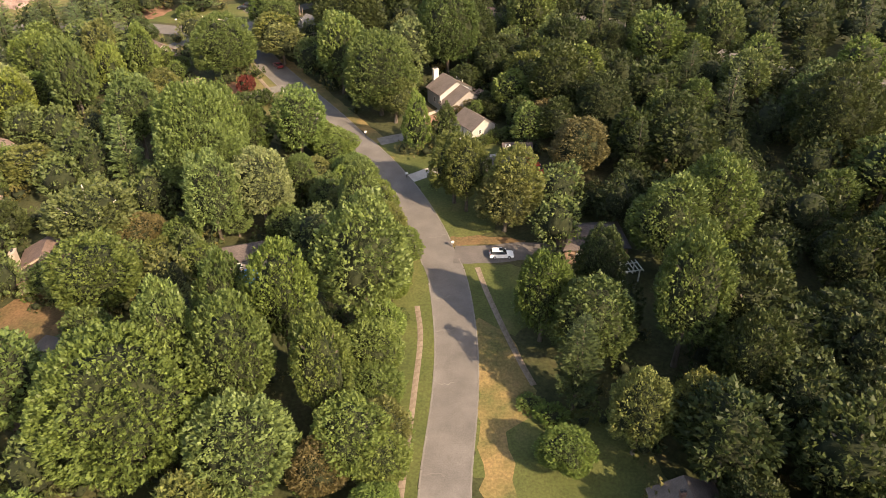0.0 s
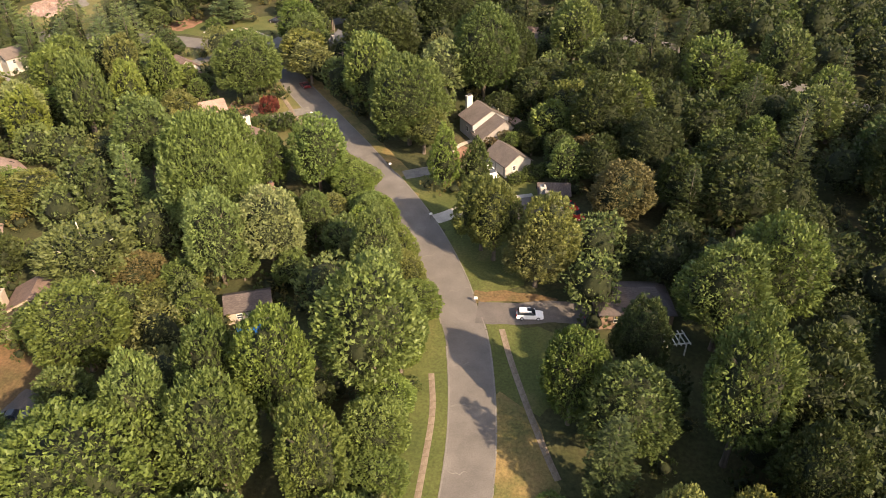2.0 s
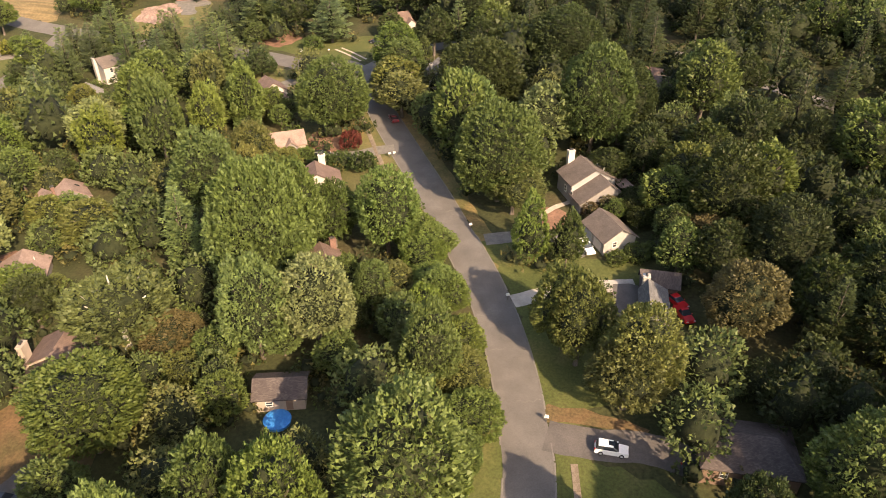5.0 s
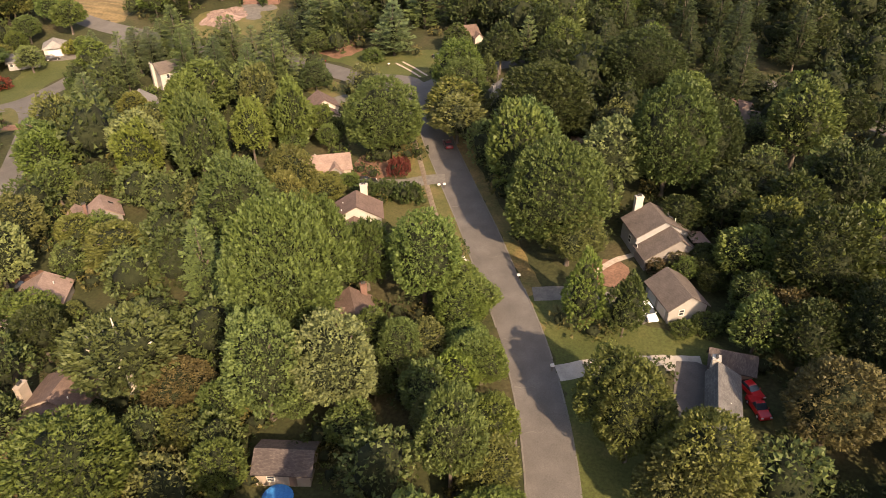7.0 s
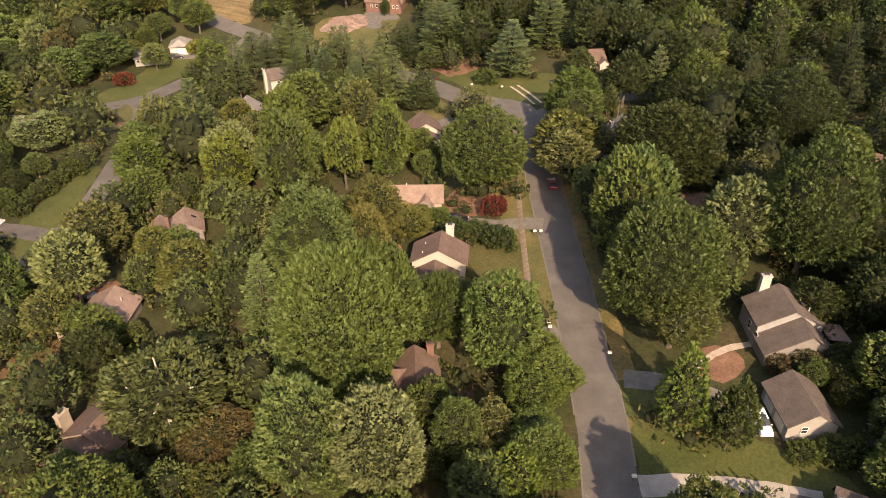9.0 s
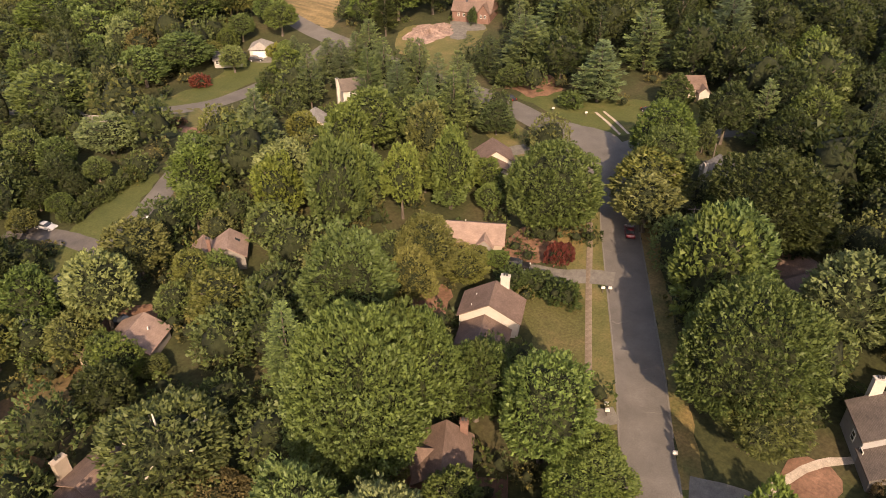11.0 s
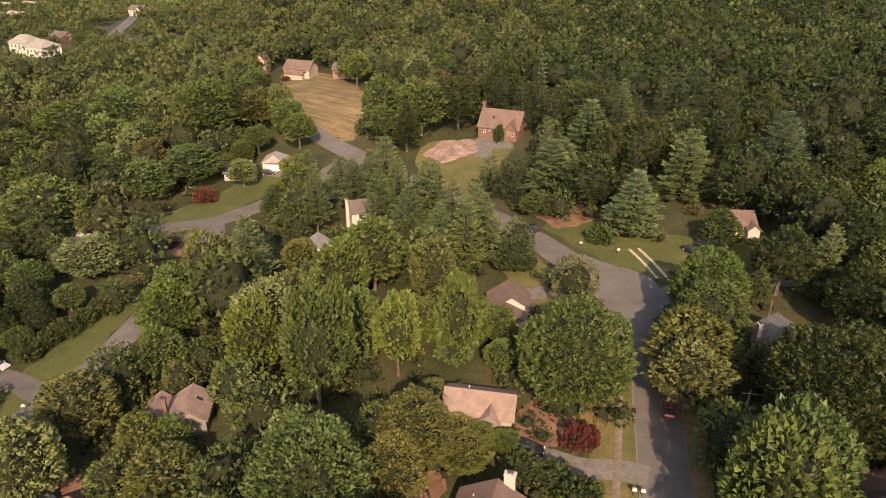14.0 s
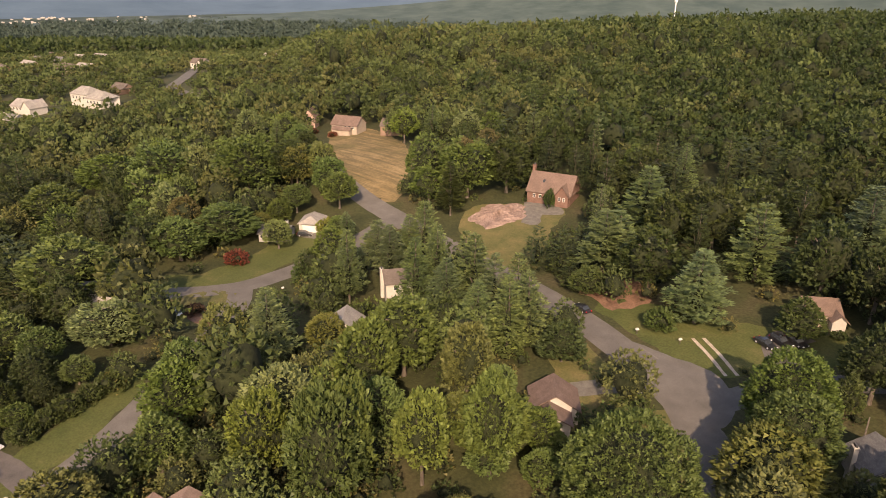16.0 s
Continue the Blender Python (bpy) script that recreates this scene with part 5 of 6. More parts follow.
chimney(t, 1.0, 1.2, 0.6, 0.6, 6.0, BRICK_WALL)
p = house_at(12.7, 236.5, -18.0, "house with rust-brown roof and white gable ends in the woods")
wing(p, -4.2, 4.2, -3.6, 3.6, 3.2, 2.5, WHITE, ROOF_RUST)
wing(p, 4.2, 8.2, -5.6, 0.6, 2.8, 2.1, WHITE, ROOF_BROWN)
front_windows(p, 8.2, -2.5, 1.2, 1, 2.0, "x+")
q = house_at(-17.6, 206.6, -25.0, "dark rust-roofed house with a cream chimney under trees")
wing(q, -4.6, 4.6, -4.2, 4.2, 3.3, 2.4, BROWN_WALL, ROOF_RUST)
wing(q, -1.5, 4.0, -7.0, 0.0, 3.0, 2.0, BROWN_WALL, ROOF_RUST, axis="y")
chimney(q, -5.1, -0.6, 0.8, 1.6, 6.4, CREAM)
vent(q, 1.5, 1.5, 5.0), vent(q, 2.6, -1.0, 5.2)
o = house_at(-41.2, 230.0, -48.0, "grey-roofed house with white gables half hidden by trees")
wing(o, -4.6, 2.4, -3.8, 3.8, 3.2, 2.5, WHITE, ROOF_GREY)
wing(o, 2.4, 6.0, -3.0, 1.6, 2.7, 1.9, WHITE, ROOF_GREY)
chimney(o, -1.2, -4.3, 1.0, 0.7, 5.8, WHITE)
front_windows(o, 6.0, -0.7, 1.1, 1, 2, "x+")
i = house_at(-68.4, 272.3, 40.0, "house with rust-brown shingle roof and cream walls by parked cars")
wing(i, -3.3, 3.3, -3.8, 3.8, 2.6, 2.0, CREAM, ROOF_RUST)
wing(i, 1.2, 3.8, -5.6, -1.8, 2.2, 1.1, WHITE, ROOF_RUST, axis="y")
skylight(i, -1.6, -2.2, 3.5, 27)
front_windows(i, -1.4, -3.8, 0.9, 2, 2.0, "y-")

# west of the main road
b = house_at(-55.3, 168.7, -63.0, "white house with stepped brown gables and a tall white chimney")
wing(b, -3.0, 3.0, -4.7, 5.0, 3.4, 2.8, WHITE, ROOF_RUST)
wing(b, 3.0, 8.6, -4.0, 3.6, 1.8, 2.1, WHITE, ROOF_RUST, lean=0.46)
chimney(b, -3.6, 1.7, 0.9, 1.5, 7.6, WHITE)
vent(b, -1.0, -2.6, 4.6), vent(b, 1.8, -2.9, 4.5)
front_windows(b, 6.4, 3.6, 0.3, 2, 2.2, "y+")
door(b, 4.2, 3.6, "y+", 1.0, None, 2.05, -0.45)
c = house_at(-71.5, 185.2, 33.0, "long low house with a faded tan shingle roof")
wing(c, -5.4, 5.4, -3.7, 3.5, 2.6, 2.0, CREAM, ROOF_TAN)
wing(c, 0.6, 3.4, -4.6, -1.0, 2.5, 1.2, DIM_WALL, ROOF_TAN, axis="y")
front_windows(c, -3.0, -3.7, 0.9, 3, 1.5, "y-")
vent(c, -2.0, 1.4, 3.9)
dd = house_at(-85.5, 209.9, -46.0, "house with rust-brown roof and a bright white front gable")
wing(dd, -3.4, 3.0, -4.0, 3.8, 3.0, 2.6, WHITE, ROOF_RUST)
wing(dd, 3.0, 6.6, -3.6, 2.2, 2.6, 1.9, WHITE, ROOF_RUST, lean=0.4)
window(dd, 6.6, -1.0, 1.0, 1.2, 1.2, "x+")
e = house_at(-147.5, 225.0, 60.0, "tall white two-storey house with brown roof and end chimney")
wing(e, -3.5, 3.5, -3.8, 3.8, 5.4, 2.0, WHITE, ROOF_BROWN)
chimney(e, -3.95, 1.2, 0.8, 1.4, 7.4, WHITE)
front_windows(e, 0, -3.8, 3.6, 2, 2.6, "y-", 0.8, 1.2)
front_windows(e, 0, -3.8, 0.9, 2, 2.6, "y-", 0.8, 1.2)
f = house_at(-137.6, 202.6, -42.0, "small house with pale grey roof and white gable among trees")
wing(f, -3.6, 3.6, -3.6, 3.6, 3.0, 2.6, WHITE, ROOF_PALE)
chimney(f, 2.4, -4.1, 1.0, 0.8, 6.2, WHITE)
window(f, 3.6, 0.0, 1.2, 1.0, 1.2, "x+")
el = house_at(-75.4, 110.8, -76.0, "cream house with a faded rust roof and a broad pale chimney")
wing(el, -3.4, 3.0, -4.4, 4.4, 3.0, 2.2, CREAM, ROOF_RUST)
wing(el, 3.0, 7.4, -3.8, 3.6, 2.5, 1.9, CREAM, ROOF_RUST)
chimney(el, 1.6, -4.9, 1.9, 0.9, 6.2, CREAM)
vent(el, 1.8, 2.2, 4.2)
front_windows(el, -1.0, 4.4, 1.0, 2, 2.4, "y+")
s = house_at(-68.0, 107.2, -70.0, "brown-roofed garden shed beside a house", name="shed")
wing(s, -2.2, 2.2, -1.9, 1.9, 2.1, 1.1, BROWN_WALL, ROOF_BROWN)
door(s, 2.2, 0, "x+", 1.2, BROWN_WALL, 1.8)
j = house_at(-42.2, 141.2, -55.0, "rust-roofed house with a brick chimney hidden among crowns")
wing(j, -3.8, 4.4, -3.4, 3.4, 3.0, 2.3, BRICK_WALL, ROOF_RUST)
wing(j, -2.2, 2.6, -7.6, -1.0, 2.8, 1.7, BRICK_WALL, ROOF_RUST, axis="y")
chimney(j, -3.9, 2.4, 0.9, 1.1, 6.0, BRICK_WALL)
n = house_at(-106.0, 152.8, -40.0, "house with two offset tan gables in dense woods")
wing(n, -3.2, 3.2, -2.6, 3.4, 3.0, 2.0, DIM_WALL, ROOF_TAN)
wing(n, -2.8, 2.2, -6.6, -2.6, 2.6, 1.7, DIM_WALL, ROOF_TAN)
skylight(n, -0.8, 1.9, 4.1, -33)
chimney(n, 1.4, -3.0, 0.6, 0.6, 6.2, BRICK_WALL)
m = house_at(-98.0, 128.7, -60.0, "single-storey house with a stepped orange-tan shingle roof")
wing(m, -3.4, 3.0, -4.3, 4.0, 2.5, 2.2, DIM_WALL, ROOF_TAN)
wing(m, 3.0, 7.2, -4.6, 2.2, 2.1, 1.9, DIM_WALL, ROOF_TAN, lean=0.55)
wing(m, 1.0, 5.0, -7.4, -4.5, 2.3, 1.0, CREAM, ROOF_RUST, axis="y")
vent(m, -0.6, 2.2, 4.2)
kk = house_at(-38.0, 112.4, 18.0, "low outbuilding with a brown roof darkened for shade and pale wall", name="shed")
# dark shingles put the shadow on this brown roof into its colour
wing(kk, -3.7, 3.7, -2.6, 2.6, 2.5, 1.5, CREAM, ROOF_DARK)
door(kk, 1.4, -2.6, "y-", 1.0, BROWN_WALL, 1.9)
window(kk, -1.6, -2.6, 0.9, 0.9, 0.9, "y-")

deck = new("wooden_deck")
deck.matrix_world = pose(-34.6, 141.6, ground_at(-34.6, 141.6), 0, 0, -55)
tagged(deck, "weathered red-brown timber deck beside a brick house", "deck")
DECK_WOOD = surface("deck_timber", [(0.3, (0.09, 0.05, 0.036)), (0.7, (0.17, 0.1, 0.07))], 1.5, 9.0, 0.5, 0.9, 0.02, 4, 0.3)
for k in range(14):
    bm = bmesh.new()
    box(bm, -2.6, 2.6, -2.1 + k * 0.3, -2.1 + k * 0.3 + 0.28, 0.95, 1.0)
    part("plank", bm, DECK_WOOD, deck)
for x in (-2.5, 0.0, 2.5):
    for y in (-2.0, 2.0):
        bm = bmesh.new()
        box(bm, x - 0.07, x + 0.07, y - 0.07, y + 0.07, -0.6, 1.95)
        part("post", bm, DECK_WOOD, deck)
for y in (-2.0, 2.0):
    bm = bmesh.new()
    box(bm, -2.6, 2.6, y - 0.05, y + 0.05, 1.95, 2.03)
    part("handrail", bm, DECK_WOOD, deck)

# round the field and the far side roads
gg = house_at(-157.4, 294.6, 22.0, "large brick house with a steep red-brown roof and two chimneys")
wing(gg, -6.8, 6.8, -5.4, 5.0, 3.4, 4.8, BRICK_WALL, ROOF_RUST)
wing(gg, 2.6, 6.6, -6.6, 0.0, 3.4, 2.8, BRICK_WALL, ROOF_RUST, axis="y")
chimney(gg, -6.8, 0.6, 0.9, 1.5, 10.2, BRICK_WALL)
front_windows(gg, 4.6, -6.6, 1.7, 2, 1.4, "y-", 0.6, 1.0)
front_windows(gg, -2.6, -5.4, 1.5, 3, 1.9, "y-", 0.6, 1.0)
skylight(gg, -2.4, -2.6, 6.1, 43)
qq = house_at(-200.6, 233.4, -47.0, "white double garage with a pale grey hipped roof", name="garage")
wing(qq, -4.2, 3.2, -3.3, 3.3, 2.7, 1.8, WHITE, ROOF_PALE, hip=2.0)
door(qq, 3.2, 0, "x+", 4.4, TRIM, 2.1)
qh = house_at(-203.2, 222.4, 43.0, "low grey house with grey roof beside its garage")
wing(qh, -4.4, 4.6, -3.2, 3.2, 2.3, 1.7, GREY_WALL, ROOF_GREY)
chimney(qh, 3.2, 0.6, 0.9, 0.9, 5.2, WHITE)
front_windows(qh, -1.0, -3.2, 1.0, 3, 2.4, "y-")
sh = house_at(-186.5, 168.5, 30.0, "grey weathered house half hidden by a pale tree")
wing(sh, -4.2, 4.2, -3.2, 3.2, 2.8, 2.0, GREY_WALL, ROOF_PALE)
h1 = house_at(-313.0, 302.5, 40.0, "narrow tall pinkish brick house beyond the field")
wing(h1, -3.0, 3.0, -3.4, 3.4, 5.6, 3.2, PINK_WALL, ROOF_RUST, axis="y")
front_windows(h1, 0, -3.4, 4.0, 2, 2.4, "y-")
h2 = house_at(-287.0, 306.5, 26.0, "brown-roofed cream house facing the mown field")
wing(h2, -6.4, 6.4, -4.4, 4.4, 4.2, 3.2, CREAM, ROOF_RUST)
wing(h2, -4.6, 4.0, -6.8, -4.4, 2.6, 0.9, CREAM, ROOF_RUST)
front_windows(h2, 2.6, -4.4, 2.8, 3, 1.9, "y-")
h3 = house_at(-266.5, 316.5, 30.0, "brown-roofed house among trees past the field")
wing(h3, -5.0, 5.0, -4.0, 4.0, 4.0, 2.6, BROWN_WALL, ROOF_BROWN)
w1 = house_at(-463.0, 251.0, 20.0, "large white house with grey hipped roofs on a cleared slope")
wing(w1, -14.0, 0.5, -6.0, 6.0, 6.8, 3.6, WHITE, ROOF_PALE, hip=4.0)
wing(w1, 0.5, 14.0, -7.4, 5.0, 5.6, 3.4, WHITE, ROOF_PALE, hip=4.2)
front_windows(w1, -7.0, -6.0, 4.2, 4, 3.0, "y-", 1.2, 1.5)
front_windows(w1, 7.0, -7.4, 2.8, 4, 2.8, "y-", 1.2, 1.5)
w2 = house_at(-474.0, 219.0, 20.0, "white house with a pale green-grey roof on a cleared slope")
wing(w2, -10.0, 2.0, -5.4, 5.4, 4.6, 3.2, WHITE, ROOF_PALE)
wing(w2, 2.0, 9.0, -6.4, 4.0, 4.6, 3.6, WHITE, ROOF_PALE, axis="y")
front_windows(w2, -4.0, -5.4, 2.6, 3, 2.8, "y-", 1.2, 1.4)


def far_house(x, y, turn, w, d, wall, rise, wm, rm, label):
    h = house_at(x, y, turn, label)
    wing(h, -w / 2, w / 2, -d / 2, d / 2, wall, rise, wm, rm)
    wing(h, w / 2 - 5, w / 2, -d / 2 - 2.5, 0, wall, rise * 0.8, wm, rm, axis="y")
    front_windows(h, -1.5, -d / 2, wall * 0.55, 3, 2.6, "y-", 1.0, 1.4)
    return h


far_house(-446, 203, 24, 15, 9, 4.4, 2.8, WHITE, ROOF_PALE, "white suburban house on a cleared slope")
far_house(-497, 199, 30, 14, 9, 4.4, 2.8, WHITE, ROOF_GREY, "white suburban house with a grey roof")
far_house(-492, 276, 15, 12, 8, 3.6, 2.4, BROWN_WALL, ROOF_BROWN, "brown house at the wood's edge")
far_house(-403, 441, 30, 12, 8, 5.0, 2.8, WHITE, ROOF_BROWN, "white-walled house glimpsed in far woods")
far_house(-357, 478, 30, 15, 9, 5.0, 3.0, GREY_WALL, ROOF_BROWN, "brown-roofed house glimpsed in far woods")
far_house(-342, 384, 20, 12, 8, 5.0, 2.8, BRICK_WALL, ROOF_RUST, "brick house glimpsed in far woods")
far_house(-448, 410, 35, 11, 8, 5.0, 2.8, BROWN_WALL, ROOF_PALE, "pale-roofed house glimpsed in far woods")
far_house(-790, 290, 15, 20, 11, 5.5, 3.5, CREAM, ROOF_PALE, "pale suburban house far down the slope")
far_house(-812, 326, 35, 18, 11, 5.5, 3.5, WHITE, ROOF_GREY, "pale suburban house far down the slope")
far_house(-760, 262, 5, 18, 11, 5.5, 3.5, BRICK_WALL, ROOF_BROWN, "brown suburban house far down the slope")
far_house(-850, 372, 25, 18, 11, 5.5, 3.5, WHITE, ROOF_PALE, "pale suburban house far down the slope")
far_house(-700, 300, 20, 16, 10, 5.5, 3.2, CREAM, ROOF_BROWN, "cream suburban house far down the slope")
far_house(-1262, 828, 30, 44, 16, 6.0, 3.0, BRICK_WALL, ROOF_RUST, "long red-roofed building beyond the woods")
scatter = random.Random(14)
for k in range(16):
    yaw, dist = radians(scatter.uniform(61, 80)), scatter.uniform(620, 1350)
    far_house(-20 - math.sin(yaw) * dist, 120 + math.cos(yaw) * dist, scatter.uniform(0, 40), scatter.uniform(12, 20), 10, 5.0, 3.2, scatter.choice((WHITE, WHITE, CREAM, BROWN_WALL)), scatter.choice((ROOF_PALE, ROOF_BROWN, ROOF_GREY)), "suburban house standing among young trees far off")
far_house(-485, 1000, 20, 26, 12, 12.0, 3.0, WHITE, ROOF_PALE, "pale building standing above the wooded ridge")
far_house(-640, 985, 20, 18, 10, 12.0, 3.0, CREAM, ROOF_BROWN, "pale building standing above the wooded ridge")

# the town in the valley, too small and many to count
town = bmesh.new()
pick_t = random.Random(9)
for k in range(110):
    mid, spread = pick_t.choice([(77, 1.6), (77.5, 1.2), (71, 1.8), (66.5, 1.0), (74, 4)])
    dist = pick_t.uniform(2750, 3260)
    yaw = radians(pick_t.gauss(mid, spread))
    x, y = -20 - math.sin(yaw) * dist, 120 + math.cos(yaw) * dist
    w = pick_t.uniform(3, 13)
    box(town, x - w, x + w, y - 3, y + 3, -145, -122 + pick_t.uniform(-3, 1))
me = bpy.data.meshes.new("town")
town.to_mesh(me)
town.free()
me.materials.append(WHITE)
tagged(new("town", me), "pale scattered buildings of a town in the far valley", "town", kind="stuff")



# ---- drives and paths ----
def drive(name, points, half, mat, label, lift=0.075, ragged=0.12):
    return ribbon(name, curve_points(points, 1.2), half, -half, mat, lift, label, "driveway", 3, ragged, 11)


drive("driveway", [(2.2, 114.4), (5, 114.2), (10, 114.4), (17, 115.2), (24, 113.6)], 2.7, DARK_ASPHALT, "brown-grey asphalt driveway where a white car stands")
drive("driveway_2", [(-7.3, 141.2), (-4.6, 142.8), (-1.9, 144.4), (5.8, 147.8), (13.4, 150.4)], 1.7, CONCRETE, "pale concrete driveway curving to a grey-roofed house")
patch("driveway_3", [(9.4, 149.6), (14.2, 150.2), (14.0, 139), (10.4, 139.6)], DARK_ASPHALT, 0.08, "dark asphalt parking pad beside a house", "driveway", 0.25, 31)
drive("driveway_4", [(-15.7, 158.2), (-13, 159.2), (-8, 160.6), (0, 160.4), (4.5, 157.6)], 1.9, KERB, "grey concrete driveway to a white garage")
drive("driveway_5", [(-44.4, 190.6), (-48, 189.0), (-53, 185.8), (-60, 183.6)], 2.0, KERB, "grey concrete driveway leaving the road by mailboxes")
drive("driveway_6", [(-78.8, 226.2), (-82, 224), (-87.6, 217.4)], 2.2, KERB, "grey driveway to a house near the junction")
drive("driveway_7", [(-70.4, 239.6), (-75, 243), (-81.4, 247.2)], 0.35, GRAVEL, "pale gravel wheel track", 0.075, 0.06)
drive("driveway_8", [(-69.0, 241.2), (-73.6, 244.6), (-80.0, 248.8)], 0.35, GRAVEL, "pale gravel wheel track", 0.075, 0.06)
drive("driveway_9", [(-62, 246), (-66, 252), (-69, 258), (-67, 264)], 3.0, DARK_ASPHALT, "asphalt parking bay with dark cars")
drive("driveway_10", [(-187, 237), (-192, 234.6), (-197, 231), (-199.4, 229.6)], 2.2, KERB, "grey driveway before a white garage")
drive("driveway_11", [(-176, 186), (-172, 182.6), (-164, 184), (-158, 186)], 1.8, CLAY, "worn clay drive with a parked white car")
drive("driveway_12", [(-126, 139), (-136, 138.4), (-146, 135.6), (-156, 131)], 2.2, DARK_ASPHALT, "asphalt drive with a parked silver car")
patch("driveway_13", [(-151, 282), (-146.5, 286), (-150, 290), (-158, 290), (-162, 286), (-156, 280), (-152, 274), (-147, 276)], KERB, 0.075, "grey asphalt apron before a brick house", "driveway", 0.3, 33)
# a low heap of pinkish rubble, spread over the yard
turns, rings_n = 40, 14
heap_rng = np.random.RandomState(12)
edge_r = 1 + 0.1 * np.sin(np.arange(turns) * 0.8) + heap_rng.uniform(-0.06, 0.06, turns)
heap_v, heap_f = [], []
for k in range(rings_n + 1):
    for j in range(turns):
        f, ang = k / rings_n, 2 * math.pi * j / turns
        hx, hy = -161.6 + 8.0 * f * edge_r[j] * math.cos(ang), 274.6 + 9.6 * f * edge_r[j] * math.sin(ang)
        up = 1.5 * (1 - f) ** 0.7 * (0.6 + 0.4 * math.sin(ang * 3 + 4 * f)) + (heap_rng.uniform(-0.2, 0.25) if 0 < f < 1 else 0)
        heap_v.append((hx, hy, ground_at(hx, hy) + (max(0.06, up) if k < rings_n else -0.1)))
for k in range(rings_n):
    for j in range(turns):
        jj = (j + 1) % turns
        heap_f.append((k * turns + j, (k + 1) * turns + j, (k + 1) * turns + jj, k * turns + jj))
tagged(new("rubble_heap", mesh_from("rubble_heap", heap_v, heap_f, PINK_GRAVEL)), "pinkish heap of mulch and rubble by a drive", "earth", kind="structure")
drive("driveway_14", [(-28.8, 163.4), (-31, 161), (-36, 157)], 1.7, KERB, "pale driveway apron by roadside mailboxes")
drive("driveway_15", [(-66, 92), (-68, 86), (-74, 80)], 2.6, DARK_ASPHALT, "dark asphalt yard with a parked car")
drive("driveway_16", [(-9.8, 127.5), (-13.5, 126), (-18, 122)], 1.5, KERB, "grey driveway apron under trees")
drive("footpath_3", [(0.2, 176), (-4, 172), (-7, 166), (-8, 162)], 0.6, GRAVEL, "pale curved garden path to a house")
patch("mulch_bed", [(-7.5, 165), (-2.5, 164.5), (-0.8, 169), (-3, 172), (-7.5, 170.5)], CLAY, 0.06, "red-brown mulch bed before a house", "earth", 0.4, 35)
patch("mulch_bed_2", [(-60, 184.8), (-66, 187), (-67, 195), (-61, 196), (-57, 189)], CLAY, 0.06, "orange mulch under a red-leaved tree", "earth", 0.4, 36)
patch("mulch_bed_3", [(-58, 158), (-63, 166), (-66, 172), (-70, 170), (-68, 160), (-62, 154)], CLAY, 0.055, "bare reddish ground behind a house", "earth", 0.5, 37)
patch("mulch_bed_4", [(-95, 132.5), (-107, 136), (-110, 129), (-104, 125), (-104, 129)], CLAY, 0.06, "bare pinkish patio ground behind a house", "earth", 0.4, 38)


# ---- cars ----
def paint(name, c, rough=0.3):
    m, n, l, b = material(name, rough)
    b.inputs["Specular IOR Level"].default_value = 0.5
    b.inputs["Coat Weight"].default_value = 0.5
    dust = ramp(n, l, noise_node(n, l, 3.0, 4), [(0.3, tuple(v * 0.85 for v in c)), (0.7, c)])
    l.new(dust, b.inputs["Base Color"])
    return m


PAINTS = {"white": paint("white_paint", (0.78, 0.78, 0.76)), "black": paint("black_paint", (0.015, 0.015, 0.018)), "red": paint("red_paint", (0.5, 0.012, 0.015)), "silver": paint("silver_paint", (0.4, 0.41, 0.42)), "maroon": paint("maroon_paint", (0.16, 0.012, 0.018)), "blue": paint("dark_blue_paint", (0.03, 0.045, 0.075))}
RUBBER = surface("tyre_rubber", [(0.3, (0.012, 0.012, 0.012)), (0.7, (0.025, 0.025, 0.025))], 6.0, None, 0.3, 0.9)
RIM = surface("wheel_rim", [(0.3, (0.35, 0.35, 0.36)), (0.7, (0.5, 0.5, 0.5))], 6.0, None, 0.3, 0.35)
LAMP_RED = paint("tail_lamp", (0.35, 0.01, 0.01))
LAMP_CLEAR = paint("head_lamp", (0.7, 0.7, 0.68), 0.15)


def profile(bm, outline, half, taper):
    """A side outline made solid across the car's width, drawn in towards the top."""
    top = max(z for x, z in outline)
    low = min(z for x, z in outline)
    rings = []
    for sgn in (-1, 1):
        rings.append([bm.verts.new((x, sgn * (half - taper * (z - low) / (top - low)), z)) for x, z in outline])
    bm.faces.new(rings[0][::-1])
    bm.faces.new(rings[1])
    n = len(outline)
    for i in range(n):
        bm.faces.new([rings[0][i], rings[0][(i + 1) % n], rings[1][(i + 1) % n], rings[1][i]])
    bmesh.ops.recalc_face_normals(bm, faces=bm.faces)


